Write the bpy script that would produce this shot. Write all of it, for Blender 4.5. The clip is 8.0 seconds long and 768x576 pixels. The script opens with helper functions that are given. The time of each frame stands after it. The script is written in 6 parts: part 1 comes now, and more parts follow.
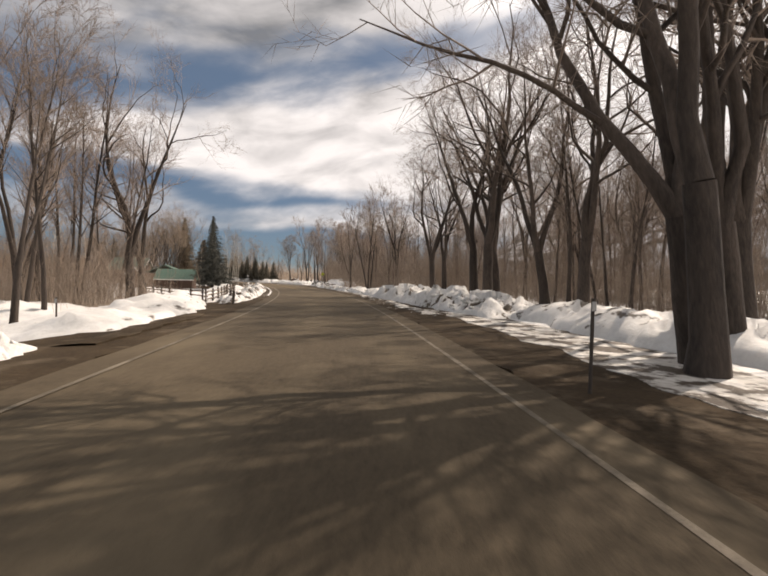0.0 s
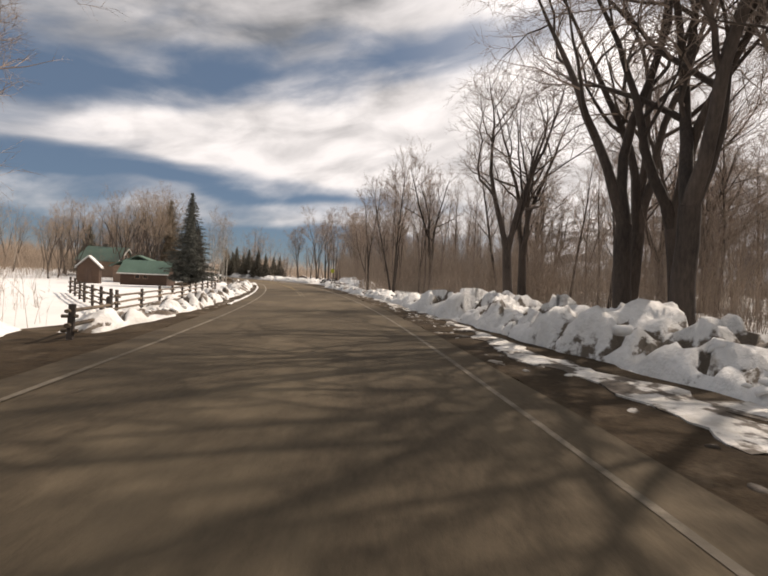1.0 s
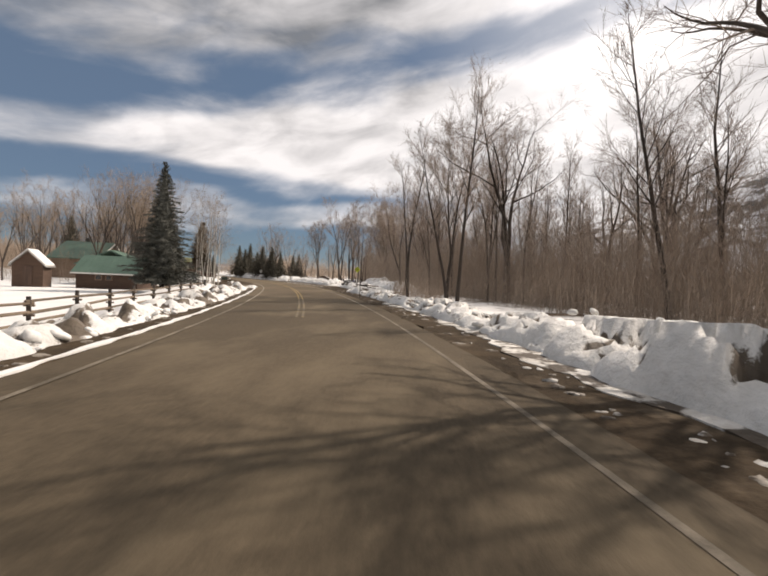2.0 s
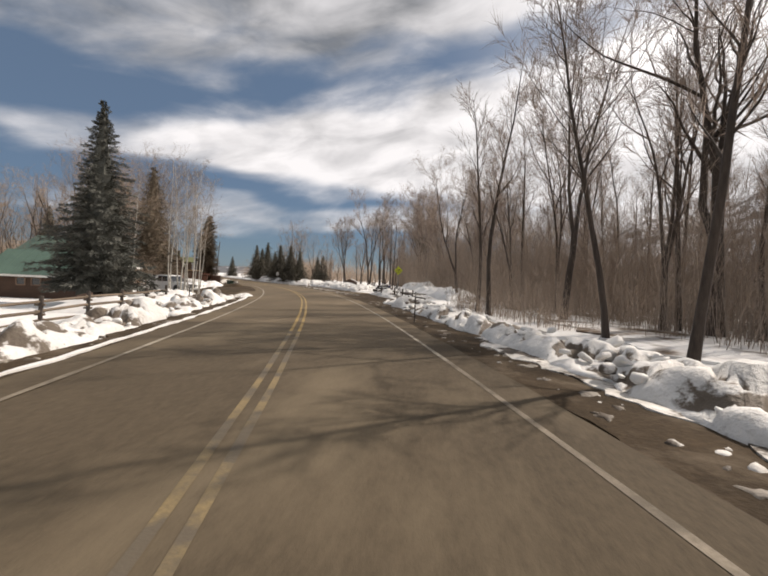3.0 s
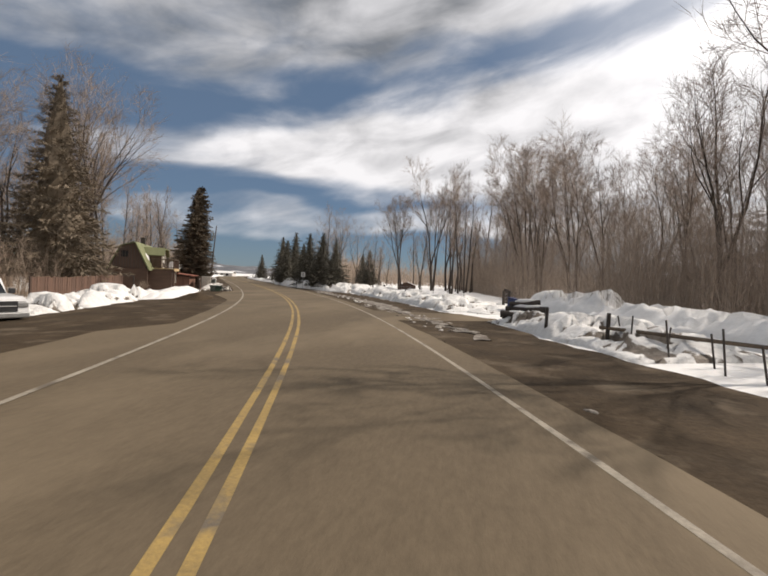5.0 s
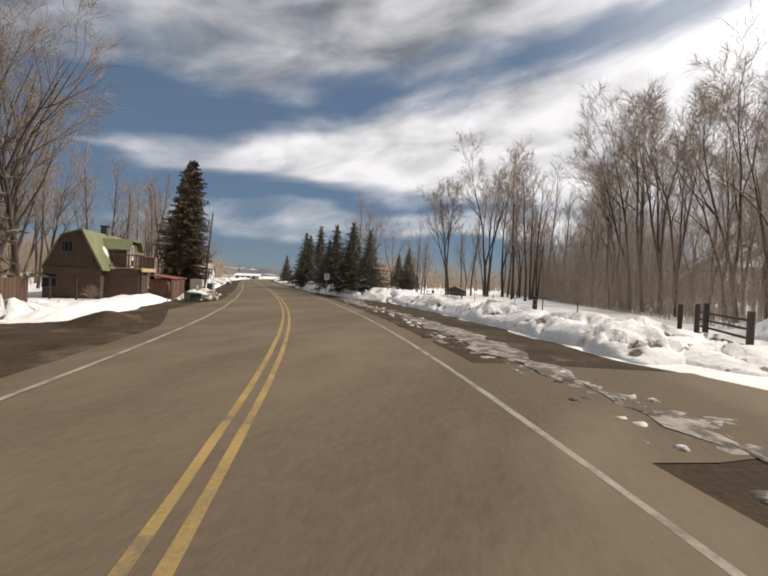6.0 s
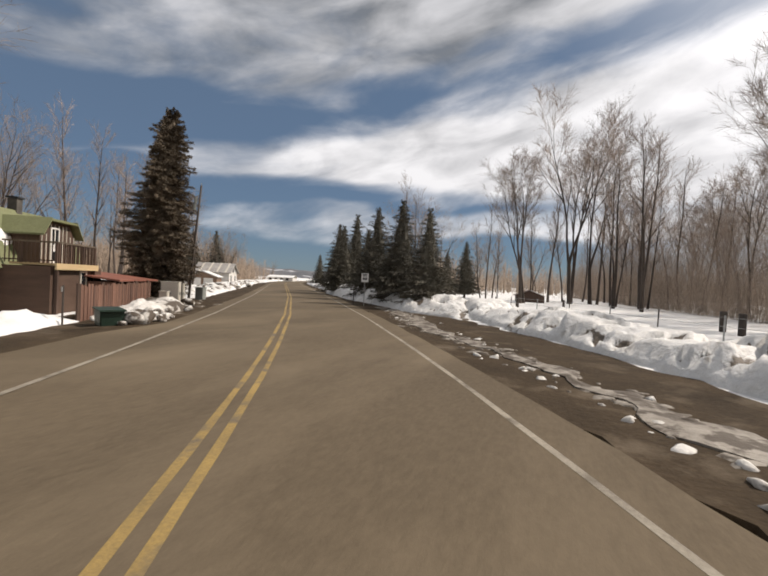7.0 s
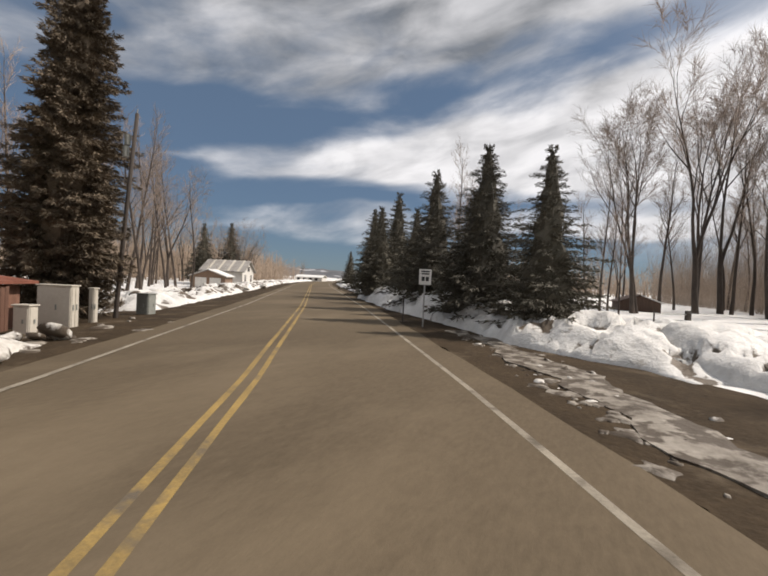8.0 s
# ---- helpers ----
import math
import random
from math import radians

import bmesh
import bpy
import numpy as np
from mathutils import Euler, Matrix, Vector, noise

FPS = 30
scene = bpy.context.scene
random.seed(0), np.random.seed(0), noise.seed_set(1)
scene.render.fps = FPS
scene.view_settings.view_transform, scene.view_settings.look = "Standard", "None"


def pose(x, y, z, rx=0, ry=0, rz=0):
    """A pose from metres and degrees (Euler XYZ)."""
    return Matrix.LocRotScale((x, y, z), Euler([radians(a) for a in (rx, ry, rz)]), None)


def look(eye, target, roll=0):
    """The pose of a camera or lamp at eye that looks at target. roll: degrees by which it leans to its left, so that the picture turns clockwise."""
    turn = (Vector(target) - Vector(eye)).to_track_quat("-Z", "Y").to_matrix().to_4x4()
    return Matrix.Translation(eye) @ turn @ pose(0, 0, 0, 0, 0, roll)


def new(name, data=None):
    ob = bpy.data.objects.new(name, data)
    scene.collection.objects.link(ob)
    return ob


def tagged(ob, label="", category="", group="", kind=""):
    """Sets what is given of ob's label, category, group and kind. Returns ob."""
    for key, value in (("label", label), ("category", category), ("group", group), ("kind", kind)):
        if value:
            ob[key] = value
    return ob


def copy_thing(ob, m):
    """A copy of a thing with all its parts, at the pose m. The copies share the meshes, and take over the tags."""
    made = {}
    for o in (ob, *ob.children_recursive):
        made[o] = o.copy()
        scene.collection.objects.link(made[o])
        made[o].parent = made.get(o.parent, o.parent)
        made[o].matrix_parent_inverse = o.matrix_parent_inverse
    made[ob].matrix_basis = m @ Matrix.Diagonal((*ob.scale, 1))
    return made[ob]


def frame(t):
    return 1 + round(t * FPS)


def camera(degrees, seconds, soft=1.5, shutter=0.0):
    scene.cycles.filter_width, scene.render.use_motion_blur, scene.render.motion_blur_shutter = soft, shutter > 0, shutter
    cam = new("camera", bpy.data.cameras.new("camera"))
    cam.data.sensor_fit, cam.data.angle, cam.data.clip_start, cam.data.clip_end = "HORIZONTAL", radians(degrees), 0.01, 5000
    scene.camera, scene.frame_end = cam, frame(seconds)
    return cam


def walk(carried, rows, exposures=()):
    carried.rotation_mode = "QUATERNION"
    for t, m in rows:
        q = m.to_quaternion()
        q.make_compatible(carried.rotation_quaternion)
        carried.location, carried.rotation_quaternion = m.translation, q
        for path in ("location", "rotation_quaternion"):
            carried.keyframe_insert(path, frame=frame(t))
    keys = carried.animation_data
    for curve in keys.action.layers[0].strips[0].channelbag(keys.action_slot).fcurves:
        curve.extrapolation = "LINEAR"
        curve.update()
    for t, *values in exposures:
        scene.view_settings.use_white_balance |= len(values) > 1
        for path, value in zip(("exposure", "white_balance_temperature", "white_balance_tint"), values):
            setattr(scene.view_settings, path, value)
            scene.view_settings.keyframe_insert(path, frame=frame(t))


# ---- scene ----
cam = camera(84.0, 8.0, soft=1.9)

# the camera rides 1.7 m over the lane of a two-lane country road that bends gently to the left
PATH = [
    (0.0, pose(0.000, 0.000, 1.70, 88.895, -1.429, 0.000)),
    (0.5, pose(-0.879, 8.481, 1.70, 88.723, -2.279, 0.708)),
    (1.0, pose(-1.872, 16.829, 1.70, 88.706, -2.630, 1.734)),
    (1.5, pose(-3.024, 25.035, 1.70, 88.462, -2.424, 3.126)),
    (2.0, pose(-4.389, 33.088, 1.70, 88.560, -2.515, 5.003)),
    (2.5, pose(-5.984, 40.907, 1.70, 88.904, -2.606, 6.935)),
    (3.0, pose(-7.770, 48.422, 1.70, 88.866, -2.697, 8.686)),
    (3.5, pose(-9.723, 55.631, 1.70, 88.887, -2.697, 10.515)),
    (4.0, pose(-11.808, 62.538, 1.70, 88.674, -2.697, 11.961)),
    (4.5, pose(-14.016, 69.238, 1.70, 88.888, -2.697, 13.398)),
    (5.0, pose(-16.363, 75.823, 1.70, 88.866, -2.697, 14.706)),
    (5.5, pose(-18.866, 82.282, 1.70, 89.035, -2.697, 16.545)),
    (6.0, pose(-21.578, 88.586, 1.70, 89.072, -2.697, 18.872)),
    (6.5, pose(-24.494, 94.642, 1.70, 89.107, -2.697, 21.446)),
    (7.0, pose(-27.564, 100.374, 1.70, 89.084, -2.697, 23.783)),
    (7.5, pose(-30.745, 105.792, 1.70, 89.096, -2.697, 25.954)),
    (8.0, pose(-34.004, 110.905, 1.70, 88.875, -2.697, 27.954)),
]
walk(cam, PATH, [(0.0, 0.2, 6950, 16), (3.0, 0.15, 6600, 14), (8.0, 0.08, 6450, 13)])

# ------------------------------------------------------------------ light
SUN_AZ, SUN_EL = radians(52.0), radians(46.0)  # azimuth clockwise from +y
SUN_DIR = Vector((math.sin(SUN_AZ) * math.cos(SUN_EL), math.cos(SUN_AZ) * math.cos(SUN_EL), math.sin(SUN_EL)))
sun = new("sun", bpy.data.lights.new("sun", "SUN"))
sun.data.energy, sun.data.angle, sun.data.color = 4.1, radians(0.6), (1.0, 0.91, 0.79)
sun.matrix_world = look((0, 0, 60), Vector((0, 0, 60)) - SUN_DIR)


class Nodes:
    """A small wrapper that wires shader nodes."""

    def __init__(self, tree):
        self.tree = tree
        tree.nodes.clear()

    def node(self, kind, **inputs):
        n = self.tree.nodes.new(kind)
        for key, value in inputs.items():
            slot = n.inputs[int(key[1:])] if key[0] == "i" and key[1:].isdigit() else n.inputs[key.replace("_", " ")]
            if isinstance(value, bpy.types.NodeSocket):
                self.tree.links.new(value, slot)
            else:
                slot.default_value = value
        return n

    def math(self, op, a, b=0.0, clamp=False):
        n = self.tree.nodes.new("ShaderNodeMath")
        n.operation, n.use_clamp = op, clamp
        for slot, value in zip(n.inputs, (a, b)):
            if isinstance(value, bpy.types.NodeSocket):
                self.tree.links.new(value, slot)
            else:
                slot.default_value = value
        return n.outputs[0]

    def ramp(self, fac, stops, smooth="LINEAR"):
        n = self.node("ShaderNodeValToRGB", Fac=fac)
        n.color_ramp.interpolation = smooth
        while len(n.color_ramp.elements) < len(stops):
            n.color_ramp.elements.new(0.5)
        for e, (p, c) in zip(n.color_ramp.elements, stops):
            e.position = p
            e.color = (c, c, c, 1) if isinstance(c, (int, float)) else (*c, 1)
        return n.outputs[0]

    def mix(self, fac, a, b, blend="MIX"):
        n = self.tree.nodes.new("ShaderNodeMix")
        n.data_type, n.blend_type = "RGBA", blend
        for slot, value in ((n.inputs[0], fac), (n.inputs[6], a), (n.inputs[7], b)):
            if isinstance(value, bpy.types.NodeSocket):
                self.tree.links.new(value, slot)
            elif isinstance(value, tuple):
                slot.default_value = (*value, 1)
            else:
                slot.default_value = value
        return n.outputs[2]

    def noise(self, vector, scale, detail=4.0, rough=0.55, distort=0.0):
        return self.node("ShaderNodeTexNoise", Vector=vector, Scale=scale, Detail=detail, Roughness=rough, Distortion=distort).outputs[0]


def make_world():
    """Blue spring sky with broken cloud, brightest in the thin veil on the sunward side."""
    world = bpy.data.worlds.new("world")
    scene.world = world
    world.use_nodes = True
    n = Nodes(world.node_tree)
    way = n.node("ShaderNodeTexCoord").outputs["Generated"]
    sky = n.tree.nodes.new("ShaderNodeTexSky")
    sky.sky_type, sky.sun_disc = "NISHITA", False
    sky.sun_elevation, sky.sun_rotation = SUN_EL, SUN_AZ
    sky.air_density, sky.dust_density, sky.ozone_density = 1.0, 0.0, 1.6
    blue = n.mix(1.0, sky.outputs[0], (0.046, 0.057, 0.066), "MULTIPLY")
    blue = n.mix(0.65, blue, (0.145, 0.208, 0.29))
    split = n.node("ShaderNodeSeparateXYZ", Vector=way)
    up = split.outputs[2]
    # height over the horizon and bearing, in degrees
    el = n.math("MULTIPLY", n.math("ARCSINE", up), 57.2958)
    az = n.math("MULTIPLY", n.math("ARCTAN2", split.outputs[0], split.outputs[1]), 57.2958)
    # cloud drawn out along bands that rise to the right
    drift = n.math("SUBTRACT", el, n.math("MULTIPLY", az, 0.16))
    flat = n.node("ShaderNodeCombineXYZ", X=n.math("MULTIPLY", az, 0.040), Y=n.math("MULTIPLY", drift, 0.105)).outputs[0]
    broad = n.noise(flat, 0.9, 2.0, 0.5, 0.3)
    streak = n.noise(flat, 1.4, 6.0, 0.5, 0.4)
    fine = n.noise(flat, 5.0, 6.0, 0.62, 0.8)
    el = n.math("ADD", el, n.math("MULTIPLY", n.math("SUBTRACT", broad, 0.5), 11.0))
    slant = n.math("SUBTRACT", el, n.math("MULTIPLY", n.math("ADD", az, 26.0), 0.18))
    high = n.ramp(n.math("DIVIDE", slant, 60.0), [(0.0, 0.97), (16.8 / 60, 0.97), (20.6 / 60, 0.36), (22.6 / 60, 0.18), (24.6 / 60, 0.46), (27.5 / 60, 0.92), (1.0, 0.92)], "EASE")
    low = n.ramp(n.math("DIVIDE", el, 30.0), [(0.0, 0.10), (4.6 / 30, 0.06), (6.6 / 30, 0.68), (8.0 / 30, 0.6), (9.6 / 30, 0.24), (11.0 / 30, 0.5), (12.8 / 30, 1.0), (1.0, 1.0)], "EASE")
    cover = n.math("MINIMUM", high, low)
    # towards the left the bank of cloud breaks up
    broken = n.ramp(n.math("DIVIDE", n.math("ADD", az, 80.0), 80.0), [(0.3, 0.46), (0.8, 0.0)])
    cover = n.math("SUBTRACT", cover, n.math("MULTIPLY", broken, n.ramp(n.math("DIVIDE", el, 60.0), [(27 / 60, 1.0), (36 / 60, 0.0)])))
    # low cloud on the sunward side
    cover = n.math("ADD", cover, n.math("MULTIPLY", n.ramp(n.math("DIVIDE", n.math("ADD", az, 10.0), 40.0), [(0.05, 0.0), (0.7, 0.62)], "EASE"), n.ramp(n.math("DIVIDE", el, 30.0), [(11 / 30, 1.0), (16 / 30, 0.0)])))
    amount = n.math("ADD", cover, n.math("ADD", n.math("MULTIPLY", n.math("SUBTRACT", streak, 0.5), 1.35), n.math("MULTIPLY", n.math("SUBTRACT", fine, 0.5), 0.24)))
    mask = n.ramp(amount, [(0.12, 0.0), (0.92, 1.0)], "EASE")
    veil = Vector((math.sin(radians(21)) * math.cos(radians(33)), math.cos(radians(21)) * math.cos(radians(33)), math.sin(radians(33))))
    dot = n.node("ShaderNodeVectorMath", i0=way, i1=tuple(veil))
    dot.operation = "DOT_PRODUCT"
    sunward = n.node("ShaderNodeVectorMath", i0=way, i1=tuple(SUN_DIR))
    sunward.operation = "DOT_PRODUCT"
    glow = n.math("MAXIMUM", n.math("POWER", n.math("MAXIMUM", dot.outputs[1], 0.0), 38.0), n.math("POWER", n.math("MAXIMUM", sunward.outputs[1], 0.0), 30.0))
    # thick cloud overhead is grey underneath, the bank above the horizon is sunlit
    shade = n.math("ADD", n.math("MULTIPLY", n.noise(flat, 2.2, 5.0, 0.52, 0.4), 1.0), n.math("MULTIPLY", n.math("SUBTRACT", streak, 0.5), 0.5))
    under = n.ramp(shade, [(0.28, (0.22, 0.235, 0.25)), (0.72, (0.70, 0.705, 0.71))])
    sunlit = n.ramp(shade, [(0.26, (0.46, 0.465, 0.47)), (0.60, (0.97, 0.965, 0.955))])
    body = n.mix(n.ramp(n.math("DIVIDE", slant, 60.0), [(19.5 / 60, 0.0), (25 / 60, 1.0)]), sunlit, under)
    lit = n.mix(n.math("MULTIPLY", glow, 0.95, True), body, (1.5, 1.48, 1.45))
    clear = n.mix(n.math("MULTIPLY", glow, 0.5, True), blue, (0.95, 0.96, 0.97))
    colour = n.mix(mask, clear, lit)
    back = n.node("ShaderNodeBackground", Color=colour, Strength=0.9)
    n.node("ShaderNodeOutputWorld", Surface=back.outputs[0])


make_world()


# ------------------------------------------------------------------ materials
def surface(name, dark, light, scale, rough=0.8, bump=0.3, grain=8.0, metal=0.0, spots=None, spot_scale=1.0, spot_at=(0.58, 0.66), vary=0.0, coat=0.0, stretch=(1, 1, 1), fall=0.02, gloss=0.5, bare=None, glow_through=0.0):
    """Two colours mixed at two scales, with an optional third in patches, fine relief and a shift of tone from thing to thing."""
    m = bpy.data.materials.new(name)
    m.use_nodes = True
    n = Nodes(m.node_tree)
    where = n.node("ShaderNodeTexCoord").outputs["Object"]
    where = n.node("ShaderNodeMapping", Vector=where, Scale=stretch).outputs[0]
    big, fine = n.noise(where, scale, 3.0), n.noise(where, scale * grain, 5.0, 0.65)
    tone = n.math("ADD", n.math("MULTIPLY", big, 0.55), n.math("MULTIPLY", fine, 0.45))
    colour = n.mix(n.ramp(tone, [(0.32, 0.0), (0.68, 1.0)]), dark, light)
    if spots:
        patch = n.ramp(n.noise(where, spot_scale, 5.0, 0.62), [(spot_at[0], 0.0), (spot_at[1], 1.0)])
        colour = n.mix(patch, colour, spots)
    if bare:
        # soil shows where the crust is broken
        torn = n.math("ADD", n.node("ShaderNodeAttribute").outputs["Fac"], n.math("MULTIPLY", n.math("SUBTRACT", n.noise(where, 3.5, 5.0, 0.65), 0.5), 1.1))
        n.tree.nodes["Attribute"].attribute_name = "bare"
        colour = n.mix(n.ramp(torn, [(0.52, 0.0), (0.66, 1.0)]), colour, bare)
    if vary:
        one = n.node("ShaderNodeObjectInfo").outputs["Random"]
        gain = n.math("ADD", n.math("MULTIPLY", one, vary), 1.0 - vary / 2)
        colour = n.mix(1.0, colour, n.node("ShaderNodeCombineXYZ", X=gain, Y=gain, Z=gain).outputs[0], "MULTIPLY")
    b = n.node("ShaderNodeBump", Strength=bump, Distance=fall, Height=fine)
    s = n.node("ShaderNodeBsdfPrincipled", Base_Color=colour, Metallic=metal, Normal=b.outputs[0], Coat_Weight=coat, Subsurface_Weight=glow_through, Subsurface_Scale=0.12, Subsurface_Radius=(1.0, 0.95, 0.9), Specular_IOR_Level=gloss,
               Roughness=n.math("ADD", rough - 0.06, n.math("MULTIPLY", big, 0.12)))
    n.node("ShaderNodeOutputMaterial", Surface=s.outputs[0])
    return m


ASPHALT = surface("asphalt", (0.056, 0.043, 0.028), (0.112, 0.087, 0.057), 0.25, 0.9, 0.4, 60, spots=(0.148, 0.117, 0.077), spot_scale=0.45, spot_at=(0.48, 0.72), stretch=(1, 0.35, 1), gloss=0.2)
DIRT = surface("dirt", (0.026, 0.018, 0.010), (0.075, 0.053, 0.032), 0.7, 0.95, 0.5, 14, spots=(0.12, 0.093, 0.064), spot_scale=0.8, spot_at=(0.54, 0.70), fall=0.05, gloss=0.15)
LANE_WHITE = surface("lane_white", (0.17, 0.145, 0.11), (0.36, 0.32, 0.25), 1.2, 0.8, 0.3, 20, spots=(0.11, 0.09, 0.065), spot_scale=1.6, spot_at=(0.52, 0.66))
LANE_YELLOW = surface("lane_yellow", (0.17, 0.12, 0.05), (0.38, 0.255, 0.075), 1.2, 0.8, 0.3, 20, spots=(0.115, 0.092, 0.064), spot_scale=1.3, spot_at=(0.53, 0.66))
SNOW = surface("snow", (0.66, 0.65, 0.63), (0.83, 0.82, 0.795), 0.35, 0.6, 0.35, 9, fall=0.08, glow_through=0.5)
SNOW_BANK = surface("plowed_snow", (0.58, 0.57, 0.545), (0.80, 0.79, 0.765), 0.6, 0.65, 0.35, 7, spots=(0.12, 0.10, 0.08), spot_scale=0.75, spot_at=(0.61, 0.65), fall=0.08, glow_through=0.35)
SNOW_CRUST = surface("broken_snow_crust", (0.56, 0.55, 0.525), (0.80, 0.79, 0.765), 0.6, 0.65, 0.8, 9, spots=(0.30, 0.26, 0.21), spot_scale=0.9, spot_at=(0.63, 0.72), fall=0.08, bare=(0.12, 0.094, 0.068), glow_through=0.35)
SLUSH = surface("grey_slush", (0.13, 0.108, 0.082), (0.37, 0.335, 0.285), 1.3, 0.7, 0.4, 7, spots=(0.07, 0.052, 0.035), spot_scale=2.2, spot_at=(0.46, 0.54), fall=0.04)
LITTER = surface("wood_floor_litter", (0.07, 0.048, 0.031), (0.17, 0.122, 0.08), 0.6, 0.95, 0.5, 12, spots=(0.82, 0.81, 0.79), spot_scale=0.22, spot_at=(0.41, 0.50), fall=0.06, gloss=0.15)
SNOW_DIRTY = surface("dirty_snow", (0.40, 0.37, 0.32), (0.82, 0.80, 0.76), 0.9, 0.7, 0.5, 6, spots=(0.07, 0.052, 0.035), spot_scale=1.1, spot_at=(0.48, 0.54), fall=0.08)
BARK = surface("cottonwood_bark", (0.028, 0.021, 0.017), (0.105, 0.081, 0.065), 2.0, 0.9, 0.9, 8, vary=0.5, stretch=(1, 1, 0.25), fall=0.04)
TWIG = surface("bare_twigs", (0.19, 0.147, 0.117), (0.39, 0.31, 0.25), 1.0, 0.85, 0.2, 8, vary=0.5)
BARK_PALE = surface("aspen_bark", (0.30, 0.275, 0.235), (0.56, 0.53, 0.47), 1.2, 0.8, 0.5, 9, spots=(0.05, 0.04, 0.035), spot_scale=2.2, spot_at=(0.60, 0.66), vary=0.4)
TWIG_PALE = surface("pale_twigs", (0.18, 0.135, 0.098), (0.35, 0.27, 0.20), 1.0, 0.85, 0.2, 8, vary=0.4)
# brush and bare-twig tones are raised to stand in for glare haze
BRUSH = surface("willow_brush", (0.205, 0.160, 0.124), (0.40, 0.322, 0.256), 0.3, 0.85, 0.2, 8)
NEEDLE = surface("spruce_needles", (0.050, 0.046, 0.032), (0.135, 0.120, 0.088), 0.8, 0.8, 0.3, 9, vary=0.3)
NEEDLE_BLUE = surface("blue_spruce_needles", (0.040, 0.043, 0.036), (0.125, 0.124, 0.104), 0.8, 0.8, 0.3, 9, vary=0.2)
NEEDLE_WARM = surface("pine_needles", (0.062, 0.048, 0.032), (0.21, 0.162, 0.108), 0.8, 0.8, 0.3, 9, vary=0.2)

# ------------------------------------------------------------------ the road's line
# distance along the line, and its heading in degrees to the left of +y
STATION = [0.0, 8.53, 16.93, 25.22, 33.39, 41.37, 49.09, 56.56, 63.78, 70.83, 77.82, 84.75, 91.61, 98.33, 104.84, 111.12, 117.18]
HEADING = [5.56, 6.27, 7.30, 8.69, 10.57, 12.50, 14.25, 16.08, 17.52, 18.96, 20.27, 22.11, 24.43, 27.01, 29.35, 31.52, 33.52]
GRID_S = np.arange(-80.0, 420.1, 0.5)
_turn = np.radians(np.interp(GRID_S, STATION, HEADING))
_zero = int(np.argmin(abs(GRID_S)))
LINE_X = np.concatenate([[0], np.cumsum(-np.sin((_turn[1:] + _turn[:-1]) / 2) * 0.5)])
LINE_Y = np.concatenate([[0], np.cumsum(np.cos((_turn[1:] + _turn[:-1]) / 2) * 0.5)])
LINE_X, LINE_Y = LINE_X - LINE_X[_zero], LINE_Y - LINE_Y[_zero]


def at(s, l, z=0.0):
    """The world point s metres along the line and l metres to its right."""
    a = float(np.interp(s, GRID_S, _turn))
    return Vector((float(np.interp(s, GRID_S, LINE_X)) + l * math.cos(a), float(np.interp(s, GRID_S, LINE_Y)) + l * math.sin(a), z))


def along(x, y):
    """The place (s, l) beside the road of a world point."""
    i = int(np.argmin((LINE_X - x) ** 2 + (LINE_Y - y) ** 2))
    return float(GRID_S[i]), (x - LINE_X[i]) * math.cos(_turn[i]) + (y - LINE_Y[i]) * math.sin(_turn[i])


def heading(s):
    return math.degrees(float(np.interp(s, GRID_S, _turn)))


def mid(s):
    """Where the yellow line runs."""
    return float(np.interp(s, [-60, 60, 80, 100, 124, 141, 160, 200, 230, 260, 300, 420], [-1.0, -1.0, -0.88, -1.05, -1.38, -2.1, -3.3, -5.9, -7.0, -6.5, -2.0, 20.0]))


def ground_z(s, l):
    """Height of the land beside the road; the verge on the outside of the bend lies lower."""
    off = l - mid(s)
    if off > 0:
        return -0.06 + 0.16 * min(max(off - 7, 0) / 6, 1)
    drop = float(np.interp(s, [0, 20, 60, 80, 88, 98, 108, 120, 160], [-0.45, -0.75, -0.6, -0.6, -0.78, -0.78, -0.45, -0.3, -0.15]))
    return -0.06 + drop * min(max(-off - 5.0, 0) / 4, 1)


def fractal(x, y, z=0.0, octaves=4):
    v, amp = 0.0, 1.0
    for _ in range(octaves):
        v += amp * noise.noise((x, y, z))
        x, y, z, amp = x * 2.03, y * 2.03, z * 2.03 + 3.1, amp * 0.5
    return v


# ------------------------------------------------------------------ mesh helpers
def mesh_of(name, verts, faces, material, smooth=True):
    me = bpy.data.meshes.new(name)
    me.from_pydata([tuple(v) for v in verts], [], faces)
    me.materials.append(material)
    if smooth:
        me.shade_smooth()
    return me


def child(ob, parent):
    ob.parent = parent
    return ob


def part(name, bm, material, parent, label=""):
    """Links a bmesh as one mesh object under a thing or under a part."""
    me = bpy.data.meshes.new(name)
    bm.to_mesh(me)
    bm.free()
    me.materials.append(material)
    ob = child(new(name, me), parent)
    if label:
        ob["label"] = label
    return ob


def thing(name, m, label, category, group="", kind=""):
    ob = new(name)
    ob.matrix_world = m
    ob.empty_display_size = 0.2
    return tagged(ob, label, category, group, kind)


def place(s, l, z=0.0, turn=0.0):
    """A pose at a place beside the road, its y axis along the road, turned by some degrees to the left."""
    p = at(s, l, z)
    return pose(p.x, p.y, p.z, 0, 0, heading(s) + turn)


